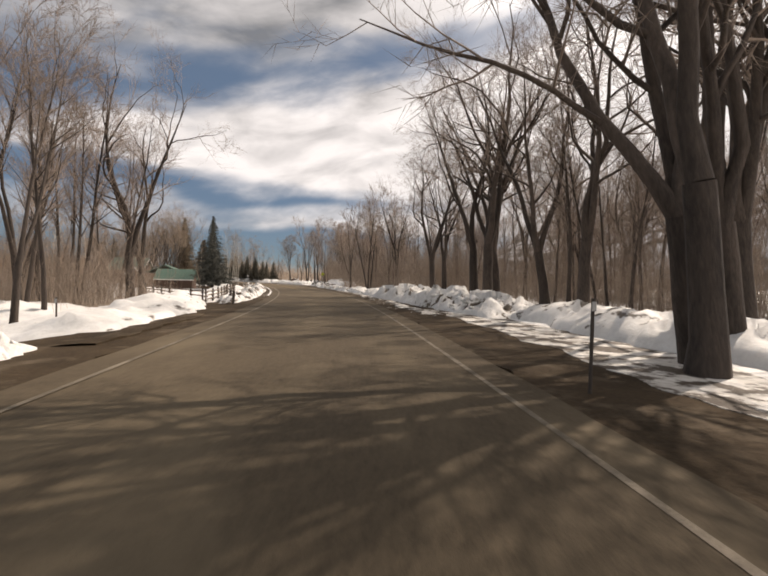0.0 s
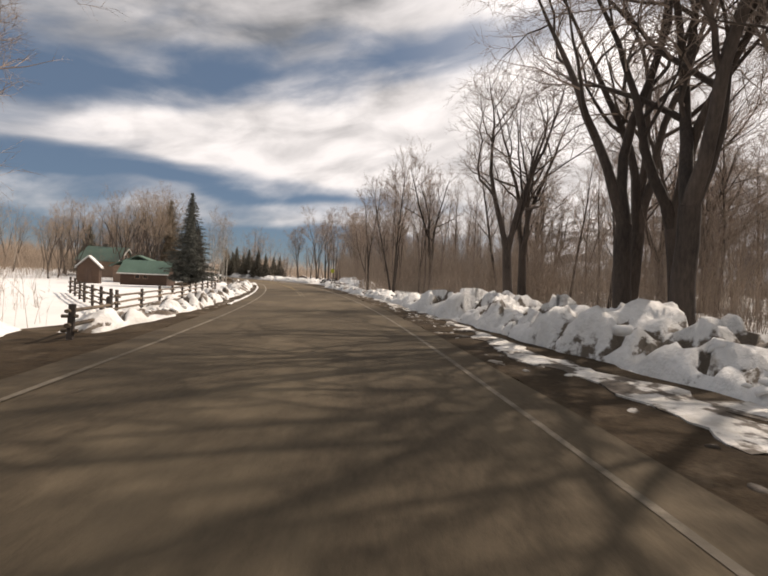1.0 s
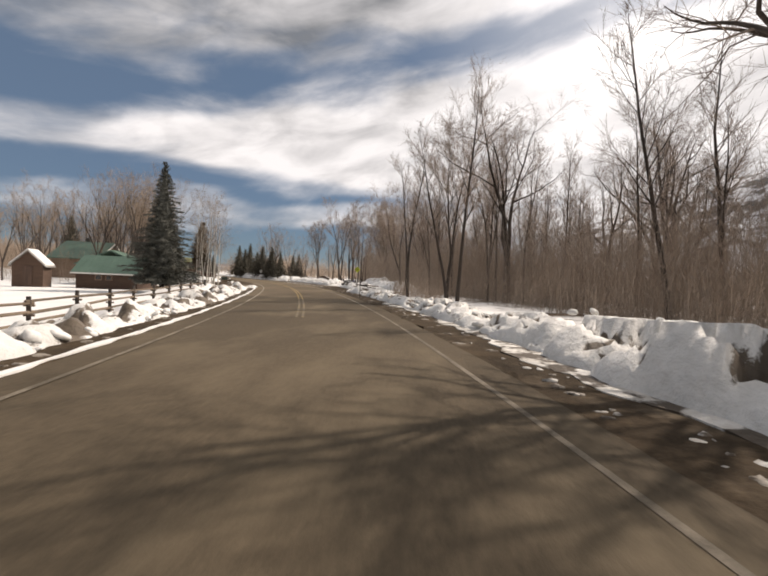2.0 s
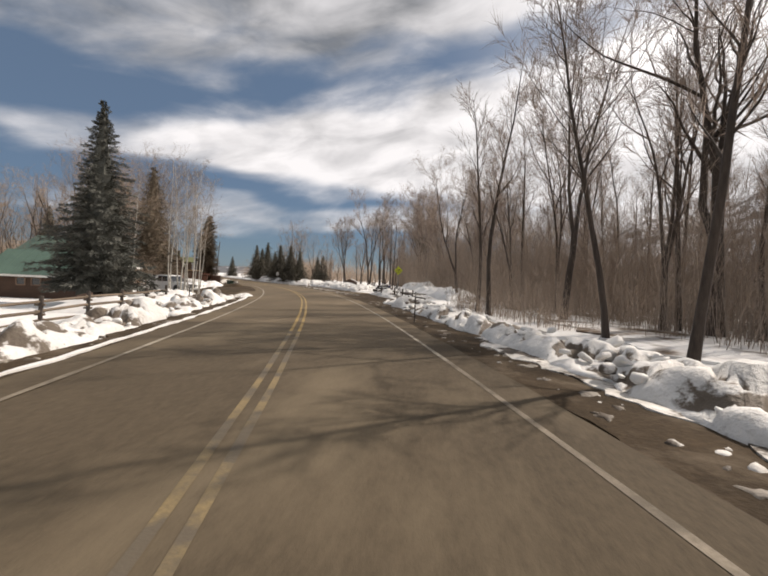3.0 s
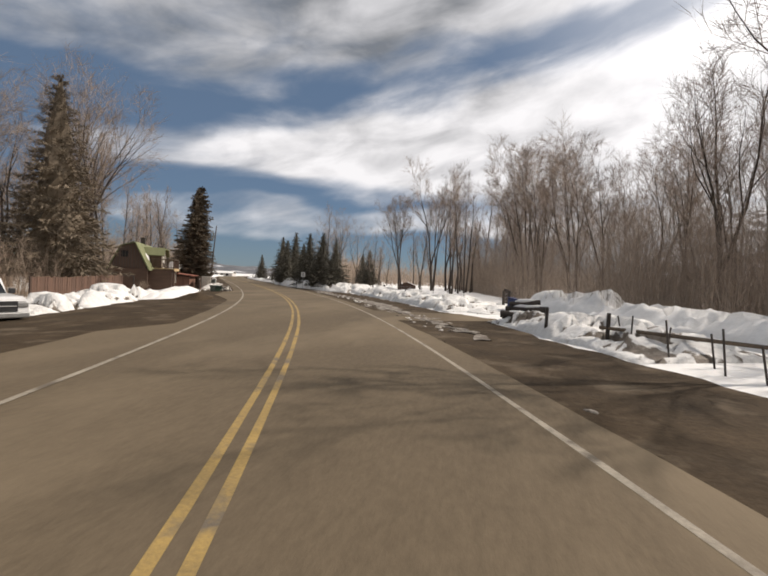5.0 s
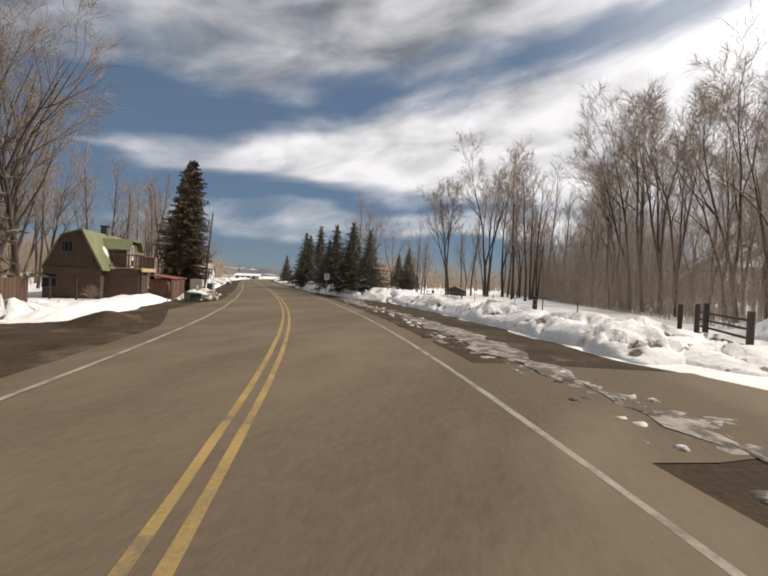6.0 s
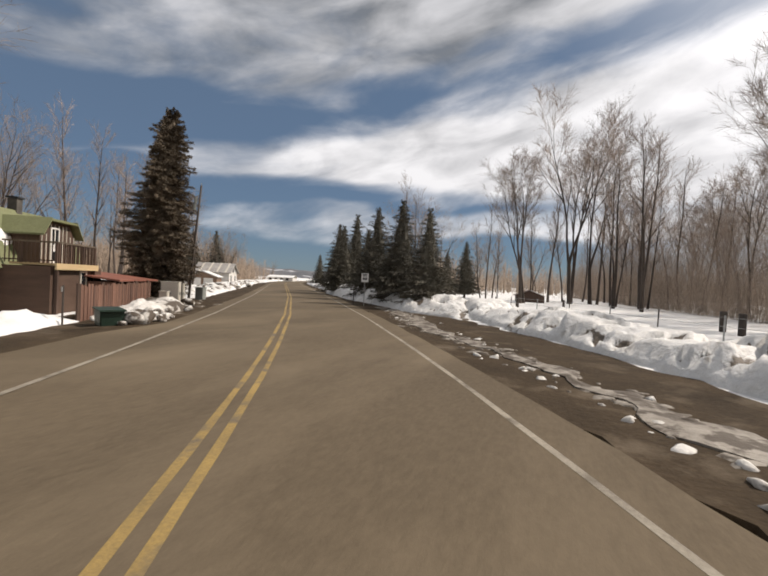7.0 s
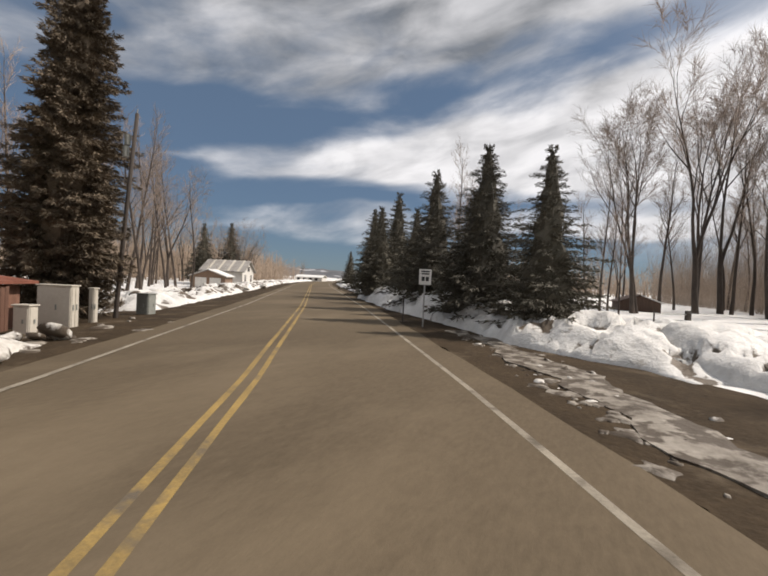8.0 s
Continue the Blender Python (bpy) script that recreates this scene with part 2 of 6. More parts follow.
def box(bm, x, y, z, bevel=0.0):
    """A box from its three ranges."""
    r = bmesh.ops.create_cube(bm, size=1.0)["verts"]
    for v in r:
        v.co = Vector((x[0] + (v.co.x + 0.5) * (x[1] - x[0]), y[0] + (v.co.y + 0.5) * (y[1] - y[0]), z[0] + (v.co.z + 0.5) * (z[1] - z[0])))
    if bevel:
        edges = {e for v in r for e in v.link_edges}
        bmesh.ops.bevel(bm, geom=list(edges), offset=bevel, segments=2, affect="EDGES", profile=0.5)
    return bm


def boxed(x, y, z, bevel=0.0):
    return box(bmesh.new(), x, y, z, bevel)


def slab(bm, poly, depth):
    """A prism: a polygon of points, and the vector along which it is pushed."""
    low = [bm.verts.new(p) for p in poly]
    high = [bm.verts.new(Vector(p) + Vector(depth)) for p in poly]
    bm.faces.new(low[::-1])
    bm.faces.new(high)
    for i in range(len(poly)):
        j = (i + 1) % len(poly)
        bm.faces.new((low[i], low[j], high[j], high[i]))
    bmesh.ops.recalc_face_normals(bm, faces=bm.faces)
    return bm


def tube(pts, radii, sides, verts, faces, cap=True):
    """Adds a tapered tube along the points to the lists."""
    base = len(verts)
    pts = np.asarray(pts, float)
    way = np.gradient(pts, axis=0)
    way /= np.linalg.norm(way, axis=1)[:, None] + 1e-9
    ref = np.array([0.31, 0.95, 0.05]) if abs(way[0][2]) > 0.5 else np.array([0.05, 0.1, 0.99])
    a = np.cross(way, ref)
    a /= np.linalg.norm(a, axis=1)[:, None] + 1e-9
    b = np.cross(way, a)
    ang = np.arange(sides) * 2 * math.pi / sides
    ring = pts[:, None] + np.asarray(radii)[:, None, None] * (np.cos(ang)[None, :, None] * a[:, None] + np.sin(ang)[None, :, None] * b[:, None])
    verts.extend(map(tuple, ring.reshape(-1, 3)))
    for i in range(len(pts) - 1):
        for j in range(sides):
            k = (j + 1) % sides
            faces.append((base + i * sides + j, base + i * sides + k, base + (i + 1) * sides + k, base + (i + 1) * sides + j))
    if cap:
        faces.append(tuple(base + (len(pts) - 1) * sides + j for j in range(sides)))


# ------------------------------------------------------------------ road and ground
def ribbon(name, s0, s1, left, right, z, material, step=1.0, across=1, ragged=0.0, crown=0.0, dip=0.0):
    """A strip of surface along the road between two offsets (numbers or functions of s)."""
    n = max(2, int((s1 - s0) / step) + 1)
    verts, faces = [], []
    fl = left if callable(left) else (lambda s: left)
    fr = right if callable(right) else (lambda s: right)
    for i in range(n):
        s = s0 + (s1 - s0) * i / (n - 1)
        a, b = fl(s), fr(s)
        if ragged:
            a += ragged * fractal(s * 0.7, 3.3, a)
            b += ragged * fractal(s * 0.7, 9.1, b)
        # the outermost rows hang down as a skirt, so that the sheet has a thickness
        for k in (range(-1, across + 2) if dip else range(across + 1)):
            q = min(max(k, 0), across)
            l = a + (b - a) * q / across
            verts.append(at(s, l, (z(s, l) if callable(z) else z) + crown * (1 - abs(2 * q / across - 1)) - (0.0 if q == k else dip)))
    w = across + (3 if dip else 1)
    for i in range(n - 1):
        for k in range(w - 1):
            faces.append((i * w + k, i * w + k + 1, (i + 1) * w + k + 1, (i + 1) * w + k))
    return new(name, mesh_of(name, verts, faces, material, not dip))


def make_ground():
    """One sheet of snow-covered land out to the horizon, dipping under the road."""
    line = [0.0]
    step = 2.0
    while line[-1] < 2600:
        line.append(line[-1] + step)
        if line[-1] > 90:
            step *= 1.22
    xs = sorted({round(v, 2) for v in line} | {round(-v, 2) for v in line})
    verts, faces = [], []
    cx, cy = -30.0, 80.0
    for y in xs:
        for x in xs:
            px, py = cx + x, cy + y
            i = int(np.argmin((LINE_X - px) ** 2 + (LINE_Y - py) ** 2))
            s, a = GRID_S[i], _turn[i]
            l = (px - LINE_X[i]) * math.cos(a) + (py - LINE_Y[i]) * math.sin(a)
            off = l - mid(s)
            z = ground_z(s, l)
            if abs(off) < 7.5:
                z = min(z, -0.12)
            elif max(abs(x), abs(y)) < 400:
                z += 0.09 * fractal(px * 0.12, py * 0.12) * min((abs(off) - 7.5) / 4, 1)
            verts.append((px, py, z))
    w = len(xs)
    for j in range(w - 1):
        for i in range(w - 1):
            faces.append((j * w + i, j * w + i + 1, (j + 1) * w + i + 1, (j + 1) * w + i))
    ob = new("ground", mesh_of("ground", verts, faces, SNOW))
    tagged(ob, "flat open land under old white snow", "ground", kind="structure")


make_ground()
# paler, more even asphalt tone from s = 64 and on the driveway aprons
ASPHALT_PALER = surface("paler_asphalt", (0.086, 0.066, 0.043), (0.146, 0.113, 0.074), 0.25, 0.9, 0.35, 60, spots=(0.175, 0.137, 0.091), spot_scale=0.3, spot_at=(0.48, 0.72), stretch=(1, 0.35, 1), gloss=0.2)
tagged(ribbon("road_ahead", 64, 400, lambda s: mid(s) - 3.75, lambda s: mid(s) + 4.25, 0.004, ASPHALT_PALER, 1.0, 4, 0.06, 0.03, 0.05),
       "paler tan-grey asphalt two-lane country road", "road", kind="structure")
tagged(ribbon("road", -70, 65, lambda s: mid(s) - 3.75, lambda s: mid(s) + 4.25, 0.0, ASPHALT, 1.0, 4, 0.06, 0.03, 0.05),
       "worn grey-brown asphalt two-lane country road", "road", kind="structure")


def shoulder_right(s):
    return mid(s) + float(np.interp(s, [-70, 0, 8, 18, 26, 36, 70, 78, 84, 92, 97, 120, 130, 140, 420], [9, 9.5, 10, 8, 7.4, 6.6, 6.3, 6.6, 8.3, 8.2, 8.6, 8.8, 8.0, 6.0, 6.0]))


def shoulder_left(s):
    return mid(s) - float(np.interp(s, [-70, 0, 10, 16, 23.5, 26, 29, 33, 60, 78, 84, 92, 112, 118, 140, 420], [6, 8, 7.4, 6.6, 6.4, 9.6, 8.8, 5.0, 4.6, 4.8, 9, 16.0, 13.5, 9.0, 7.4, 5.5]))


tagged(ribbon("shoulder_right", -70, 400, lambda s: mid(s) + 4.1, shoulder_right, -0.012, DIRT, 0.6, 6, 0.5, 0.0, 0.2), "muddy brown dirt shoulder with slush", "shoulder", kind="structure")
tagged(ribbon("shoulder_left", -70, 400, shoulder_left, lambda s: mid(s) - 3.6, lambda s, l: -0.012 - float(np.interp(mid(s) - l, [4.4, 7, 15], [0.0, 0.12, 0.68])), DIRT, 0.6, 10, 0.4, 0.0, 0.6), "brown dirt shoulder and gravel pull-in", "shoulder", kind="structure")
tagged(ribbon("apron", 104, 121, lambda s: mid(s) - float(np.interp(s, [104, 108, 112, 117, 121], [3.4, 4.2, 5.0, 4.6, 3.4])), lambda s: mid(s) - 3.3, 0.002, ASPHALT_PALER, 0.5, 2, 0.05, 0.0, 0.04), "patched grey asphalt driveway apron", "driveway", kind="structure")
tagged(ribbon("driveway_apron", 80, 93, lambda s: mid(s) - float(np.interp(s, [80, 84, 90, 93], [3.4, 5.2, 5.0, 3.4])), lambda s: mid(s) - 3.3, 0.001, ASPHALT_PALER, 0.5, 2, 0.05, 0.0, 0.04), "short grey asphalt driveway apron", "driveway", kind="structure")
LINE_WORN = surface("worn_lane_paint", (0.11, 0.088, 0.060), (0.25, 0.21, 0.155), 1.2, 0.8, 0.3, 20, spots=(0.10, 0.08, 0.054), spot_scale=1.1, spot_at=(0.44, 0.58))
YELLOW_WORN = surface("worn_yellow_paint", (0.11, 0.086, 0.05), (0.24, 0.175, 0.08), 1.2, 0.8, 0.3, 20, spots=(0.10, 0.08, 0.054), spot_scale=1.3, spot_at=(0.42, 0.54))
for s0, s1, paint, state in ((-70, 58, LINE_WORN, "almost worn away"), (58, 400, LANE_WHITE, "worn")):
    tagged(ribbon("edge_line_right", s0, s1, lambda s: mid(s) + 3.45, lambda s: mid(s) + 3.55, 0.012, paint, 1.0, 1, 0.015), "white road edge line, " + state, "road marking", kind="structure")
    tagged(ribbon("edge_line_left", s0, s1, lambda s: mid(s) - 3.05, lambda s: mid(s) - 2.95, 0.020, paint, 1.0, 1, 0.015), "white road edge line, " + state, "road marking", kind="structure")
for off in (-0.17, 0.07):
    for s0, s1, paint, state in ((50, 62, YELLOW_WORN, "almost worn away"), (62, 400, LANE_YELLOW, "worn")):
        tagged(ribbon("centre_line", s0, s1, lambda s: mid(s) + off, lambda s: mid(s) + off + 0.10, 0.036, paint, 1.0, 1, 0.012), "yellow double centre line, " + state, "road marking", kind="structure")
tagged(ribbon("packed_snow", -30, 23, lambda s: 5.3 + 0.02 * s, lambda s: 10.2 - 0.03 * s, 0.0, SNOW_DIRTY, 0.5, 8, 0.4, 0.0, 0.05), "dirty packed snow with tyre tracks beside the road", "snow", kind="structure")

tagged(ribbon("snow_strip", 40, 80, lambda s: mid(s) - 3.96, lambda s: mid(s) - 3.84, 0.03, SNOW, 0.3, 3, 0.12, 0.0, 0.05), "thin strip of old snow along the pavement edge", "snow", kind="structure")
tagged(ribbon("side_driveway", 95.5, 100.5, lambda s: mid(s) + 4.0, lambda s: mid(s) + float(np.interp(s, [95.5, 97, 99, 100.5], [5.0, 13.5, 13.5, 5.0])), 0.0, ASPHALT_PALER, 0.4, 8, 0.10, 0.0, 0.05), "patched grey asphalt driveway mouth", "driveway", kind="structure")


def patches(label, spots, material, seed, z=0.0):
    """Thin irregular pats of slush lying on the ground: (s, l, size) each."""
    rng = random.Random(seed)
    verts, faces = [], []
    for s, l, size in spots:
        base, c, turn = len(verts), at(s, l, z), rng.uniform(0, 6.3)
        ring = []
        for k in range(11):
            a = k * 2 * math.pi / 11
            r = size * rng.uniform(0.3, 1.15) * (0.5 + 0.45 * abs(math.cos(a - turn)))
            ring.append((c.x + r * math.cos(a), c.y + r * math.sin(a)))
        high = 0.012 + 0.03 * size * rng.random()
        verts += [(x, y, z - 0.03) for x, y in ring] + [(c.x + (x - c.x) * 0.75, c.y + (y - c.y) * 0.75, z + high * rng.uniform(0.5, 1)) for x, y in ring] + [(c.x, c.y, z + high)]
        for k in range(11):
            j = (k + 1) % 11
            faces += [(base + k, base + j, base + 11 + j, base + 11 + k), (base + 11 + k, base + 11 + j, base + 22)]
    return tagged(new("slush", mesh_of("slush", verts, faces, material)), label, "snow", kind="stuff")


slush_rng = random.Random(77)
patches("broken strip of grey slush on the dirt shoulder", [(s, mid(s) + 5.55 + 0.35 * math.sin(s * 0.35) + slush_rng.gauss(0, 0.3), 0.05 + 0.42 * slush_rng.random() ** 2) for s in (slush_rng.uniform(92, 131) for _ in range(420))], SLUSH, 1, -0.005)
patches("grey slush pats on the shoulder and verge", [(slush_rng.uniform(119, 134), slush_rng.uniform(-7.6, -5.3), slush_rng.uniform(0.1, 0.5)) for _ in range(26)] + [(slush_rng.uniform(24, 84), slush_rng.uniform(3.5, 4.9), slush_rng.uniform(0.06, 0.3)) for _ in range(120)] + [(slush_rng.uniform(36, 80), slush_rng.uniform(-5.7, -5.1), slush_rng.uniform(0.06, 0.3)) for _ in range(60)], SLUSH, 2, -0.005)
tagged(ribbon("slush_strip", 90, 132, lambda s: mid(s) + 5.4 + 0.3 * math.sin(s * 0.35), lambda s: mid(s) + 6.1 + 0.35 * math.sin(s * 0.3 + 1), lambda s, l: 0.012 + 0.02 * fractal(s * 1.7, l * 1.7), SLUSH, 0.25, 8, 0.45, 0.02, 0.06), "strip of dirty grey slush along the shoulder", "snow", kind="structure")
tagged(ribbon("slush_strip", 21, 62, lambda s: mid(s) + 5.5 + 0.2 * math.sin(s * 0.4) + 0.3 * fractal(s * 0.5, 1.7), lambda s: mid(s) + 6.4 + 0.3 * math.sin(s * 0.33 + 1), lambda s, l: 0.012 + 0.03 * fractal(s * 1.5, l * 1.5), SNOW_DIRTY, 0.25, 8, 0.5, 0.02, 0.06), "strip of dirty snow and slush below a snow bank", "snow", kind="structure")
tagged(ribbon("wood_floor", 4, 112, lambda s: float(np.interp(s, [4, 16, 50, 64, 78, 103, 112], [30, 12.5, 7.8, 9.5, 13.8, 17.5, 30])), lambda s: 36.0 + 5.0 * fractal(s * 0.08, 2.2), lambda s, l: ground_z(s, l) + 0.09, LITTER, 1.0, 26, 0.9, 0.0, 0.3), "brown leaf litter and patchy snow under the trees", "ground", kind="structure")
tagged(ribbon("field_entrance", 10.8, 19.6, lambda s: -30.0 + 3 * abs(s - 15), lambda s: mid(s) - 4.6, lambda s, l: ground_z(s, l) + 0.09 + 0.04 * fractal(s, l), DIRT, 0.5, 30, 0.4, 0.0, 0.4), "muddy dirt track leading off the road", "driveway", kind="structure")


# ------------------------------------------------------------------ snow banks
def bank(label, s0, s1, inner, outer, high, material, rough=0.35, seed=0, step=0.26, across=20, lump=0.9, cracks=0.5):
    """A ridge of plowed snow between two offsets, steep towards the road and cracked into lumps."""
    fi = inner if callable(inner) else (lambda s: inner)
    fo = outer if callable(outer) else (lambda s: outer)
    fh = high if callable(high) else (lambda s: high)
    n = max(4, int((s1 - s0) / step))
    verts, faces = [], []
    for i in range(n + 1):
        s = s0 + (s1 - s0) * i / n
        end = min(1.0, min(i, n - i) * step / 1.6)
        a = fi(s) + 0.45 * fractal(s * 0.5, seed * 7.7)
        b = fo(s)
        lead = 1 if b > a else -1
        for k in range(across + 1):
            u = k / across
            l = a + (b - a) * u
            shape = min(1.0, u / 0.28) ** 0.7 * (1 - max(0.0, (u - 0.45) / 0.55) ** 1.6)
            p = at(s, l)
            big = fractal(p.x * 0.45, p.y * 0.45, seed * 3.1, 3)
            cells = noise.cell_vector((p.x * lump + 0.4 * big, p.y * lump, seed * 1.7))
            crack = fractal(p.x * 1.9, p.y * 1.9, seed, 3)
            h = fh(s) * (1 + rough * 1.1 * big + rough * 0.55 * (cells[0] - 0.5)) + rough * 0.22 * crack
            split = max(0.0, 0.10 - abs(noise.noise((p.x * 0.42 + 0.3 * crack, p.y * 0.42, seed * 5.3)))) / 0.10
            split = max(split, 0.8 * max(0.0, 0.08 - abs(noise.noise((p.x * 0.9 + 7, p.y * 0.9 + 0.2 * crack, seed * 2.3)))) / 0.08)
            h *= 1 - cracks * split
            edge = shape * end
            z = ground_z(s, l) - 0.1
            p.z = z + max(0.0, h) * edge + (0.14 if 0 < k < across and 0 < i < n else -0.1)
            verts.append(p + Vector((0.12 * crack, 0.12 * big, 0)) * edge)
    w = across + 1
    for i in range(n):
        for k in range(across):
            q = (i * w + k, i * w + k + 1, (i + 1) * w + k + 1, (i + 1) * w + k)
            faces.append(q if lead > 0 else q[::-1])
    ob = new("snow_bank", mesh_of("snow_bank", verts, faces, material))
    return tagged(ob, label, "snow bank")


def plate_bank(label, s0, s1, inner, outer, high, seed=0, step=0.17, across=26, lump=0.75, dirt=0.12, flat=0.35):
    """A ridge of broken snow crust: tilted plates and blocks with dirt showing in the gaps between them."""
    n = max(4, int((s1 - s0) / step))
    verts, faces, bare = [], [], []
    for i in range(n + 1):
        s = s0 + (s1 - s0) * i / n
        end = min(1.0, min(i, n - i) * step / 1.6)
        a, b = inner(s) + 0.35 * fractal(s * 0.6, seed * 7.7), outer(s)
        lead = 1 if b > a else -1
        for k in range(across + 1):
            u = k / across
            l = a + (b - a) * u
            p = at(s, l)
            warp = fractal(p.x * 0.8, p.y * 0.8, seed, 3)
            fine = fractal(p.x * 2.6, p.y * 2.6, seed * 2.0, 3)
            q = Vector((p.x * lump + 0.35 * warp, p.y * lump + 0.25 * fine, seed * 1.7))
            dist, cell = noise.voronoi(q)
            gap = dist[1] - dist[0]
            one = noise.cell_vector(cell[0] * 17.3)
            off = q - cell[0]
            tilt = (one[1] - 0.5) * off.x + (one[2] - 0.5) * off.y
            shape = min(1.0, u / 0.2) ** 0.7 * (1 - max(0.0, (u - 0.5) / 0.5) ** 1.5)
            open_gap = 1 - min(1.0, gap / (0.07 + dirt * (0.3 + one[1])))
            ridge = 1 - 2 * abs(noise.noise((p.x * 1.1 + warp, p.y * 1.1, seed * 3.7)))
            h = high(s) * (flat + (1.25 - flat) * one[0] + 1.1 * tilt + 0.25 * warp + 0.16 * ridge) + 0.11 * fine
            h = min(max(0.02, h), 1.3 * high(s)) * (1 - 0.85 * open_gap * open_gap)
            p.z = ground_z(s, l) + h * shape * end + (0.03 if 0 < k < across and 0 < i < n else -0.2)
            verts.append(p + Vector((0.10 * fine, 0.10 * warp, 0)) * shape * end)
            bare.append(min(1.0, 0.95 * open_gap * min(1.0, u / 0.15) + (0.3 if one[2] > 0.75 and 0.1 < u < 0.5 else 0.0) + dirt * 3.2 * max(0.0, fractal(p.x * 0.55, p.y * 0.55, seed * 4.1, 3) - 0.1) + 0.3 * max(0.0, 0.10 - u) / 0.10))
    w = across + 1
    for i in range(n):
        for k in range(across):
            q = (i * w + k, i * w + k + 1, (i + 1) * w + k + 1, (i + 1) * w + k)
            faces.append(q if lead > 0 else q[::-1])
    me = mesh_of("snow_bank", verts, faces, SNOW_CRUST)
    me.attributes.new("bare", "FLOAT", "POINT").data.foreach_set("value", bare)
    return tagged(new("snow_bank", me), label, "snow bank")


def chunk_mesh(rng):
    bm = bmesh.new()
    bmesh.ops.create_icosphere(bm, subdivisions=2, radius=0.5)
    k = rng.uniform(0, 50)
    for v in bm.verts:
        blunt = max(abs(v.co.x), abs(v.co.y), abs(v.co.z)) / 0.5
        v.co *= (1 + 0.32 * fractal(v.co.x * 2.2 + k, v.co.y * 2.2, v.co.z * 2.2, 3)) / (0.2 + 0.8 * blunt)
        v.co.z *= 0.7
    me = bpy.data.meshes.new("snow_block")
    bm.to_mesh(me)
    bm.free()
    return me


def chunks(label, spots, material, seed):
    """Loose blocks of broken crust along a bank: (s, l, size) each, one mesh of uncountable bits."""
    rng = random.Random(seed)
    shapes = []
    for _ in range(6):
        me = chunk_mesh(rng)
        shapes.append((np.array([v.co for v in me.vertices]), [tuple(p.vertices) for p in me.polygons]))
        bpy.data.meshes.remove(me)
    verts, faces = [], []
    for s, l, size, lift in spots:
        v, f = rng.choice(shapes)
        e = Euler([rng.uniform(-0.6, 0.6), rng.uniform(-0.6, 0.6), rng.uniform(0, 6.3)]).to_matrix()
        base, p = len(verts), at(s, l, ground_z(s, l) + lift)
        verts.extend((np.array(v * size * np.array([rng.uniform(0.8, 1.5), 1, rng.uniform(0.6, 1)])) @ np.array(e).T + np.array(p)).tolist())
        faces.extend(tuple(base + i for i in q) for q in f)
    ob = new("snow_blocks", mesh_of("snow_blocks", verts, faces, material))
    return tagged(ob, label, "snow", kind="stuff")


def scatter(rng, count, s0, s1, l0, l1, small, large, lift=0.1):
    return [(rng.uniform(s0, s1), rng.uniform(l0, l1), rng.uniform(small, large) ** 1.0, lift * rng.uniform(0.2, 1)) for _ in range(count)]


# along the right of the lane
bank("low grey bank of plowed snow beside tyre tracks", -14, 21, lambda s: 8.8 - 0.03 * s, lambda s: 13.5, lambda s: 0.8, SNOW_BANK, 0.25, 1)
plate_bank("high lumpy bank of plowed snow with dirt streaks", 19, 49, lambda s: float(np.interp(s, [19, 25, 32, 38, 49], [7.2, 6.2, 5.4, 4.9, 4.8])), lambda s: float(np.interp(s, [19, 30, 49], [11.5, 10.5, 8.5])), lambda s: float(np.interp(s, [19, 26, 36, 42, 49], [0.75, 1.1, 1.15, 0.8, 0.5])), 2, flat=0.45, lump=0.75, dirt=0.15)
plate_bank("ragged bank of plowed snow along the dirt shoulder", 47, 80.5, lambda s: 4.75, lambda s: float(np.interp(s, [47, 60, 82], [8.0, 7.6, 8.2])), lambda s: 0.5 + 0.12 * math.sin(s * 0.5), 3, dirt=0.24)
plate_bank("ragged bank of plowed snow beside the log pile", 87, 96, lambda s: float(np.interp(s, [88, 101], [7.2, 7.6])), lambda s: 12.0, lambda s: 0.6, 4, dirt=0.14)
bank("low drift of snow behind an old fence", 84, 97, lambda s: 12.0, lambda s: 16.5, lambda s: 0.9, SNOW, 0.3, 31)
plate_bank("smooth rounded bank of plowed snow split by cracks", 100.5, 129.5, lambda s: 7.3, lambda s: float(np.interp(s, [99, 129], [11.6, 12.2])), lambda s: 0.62 + 0.12 * math.sin(s * 0.8), 5, lump=0.5, flat=0.7, dirt=0.1)
plate_bank("smooth bank of plowed snow below spruces", 124.5, 156, lambda s: float(np.interp(s, [124.5, 126.8, 129.2, 134.6, 137, 141, 156], [6.8, 5.9, 4.7, 4.2, 3.7, 2.7, 1.2])), lambda s: float(np.interp(s, [124, 128, 141, 156], [10, 11.5, 8.6, 6.6])), lambda s: float(np.interp(s, [124.5, 127, 129, 133, 138, 156], [0.35, 0.6, 0.85, 1.1, 1.05, 0.9])) + 0.1 * math.sin(s * 0.9), 6, lump=0.45, flat=0.6, dirt=0.09)
bank("far bank of plowed snow along the road edge", 155, 330, lambda s: mid(s) + 5.2, lambda s: mid(s) + 9.0, lambda s: 0.5, SNOW_BANK, 0.45, 7, step=1.2, across=8)
plate_bank("trampled snow round a bin by a driveway", 99.2, 106, lambda s: float(np.interp(s, [99, 101, 106], [9.2, 8.4, 8.0])), lambda s: 15.0, lambda s: 0.34, 51, lump=0.6, flat=0.6, dirt=0.07)
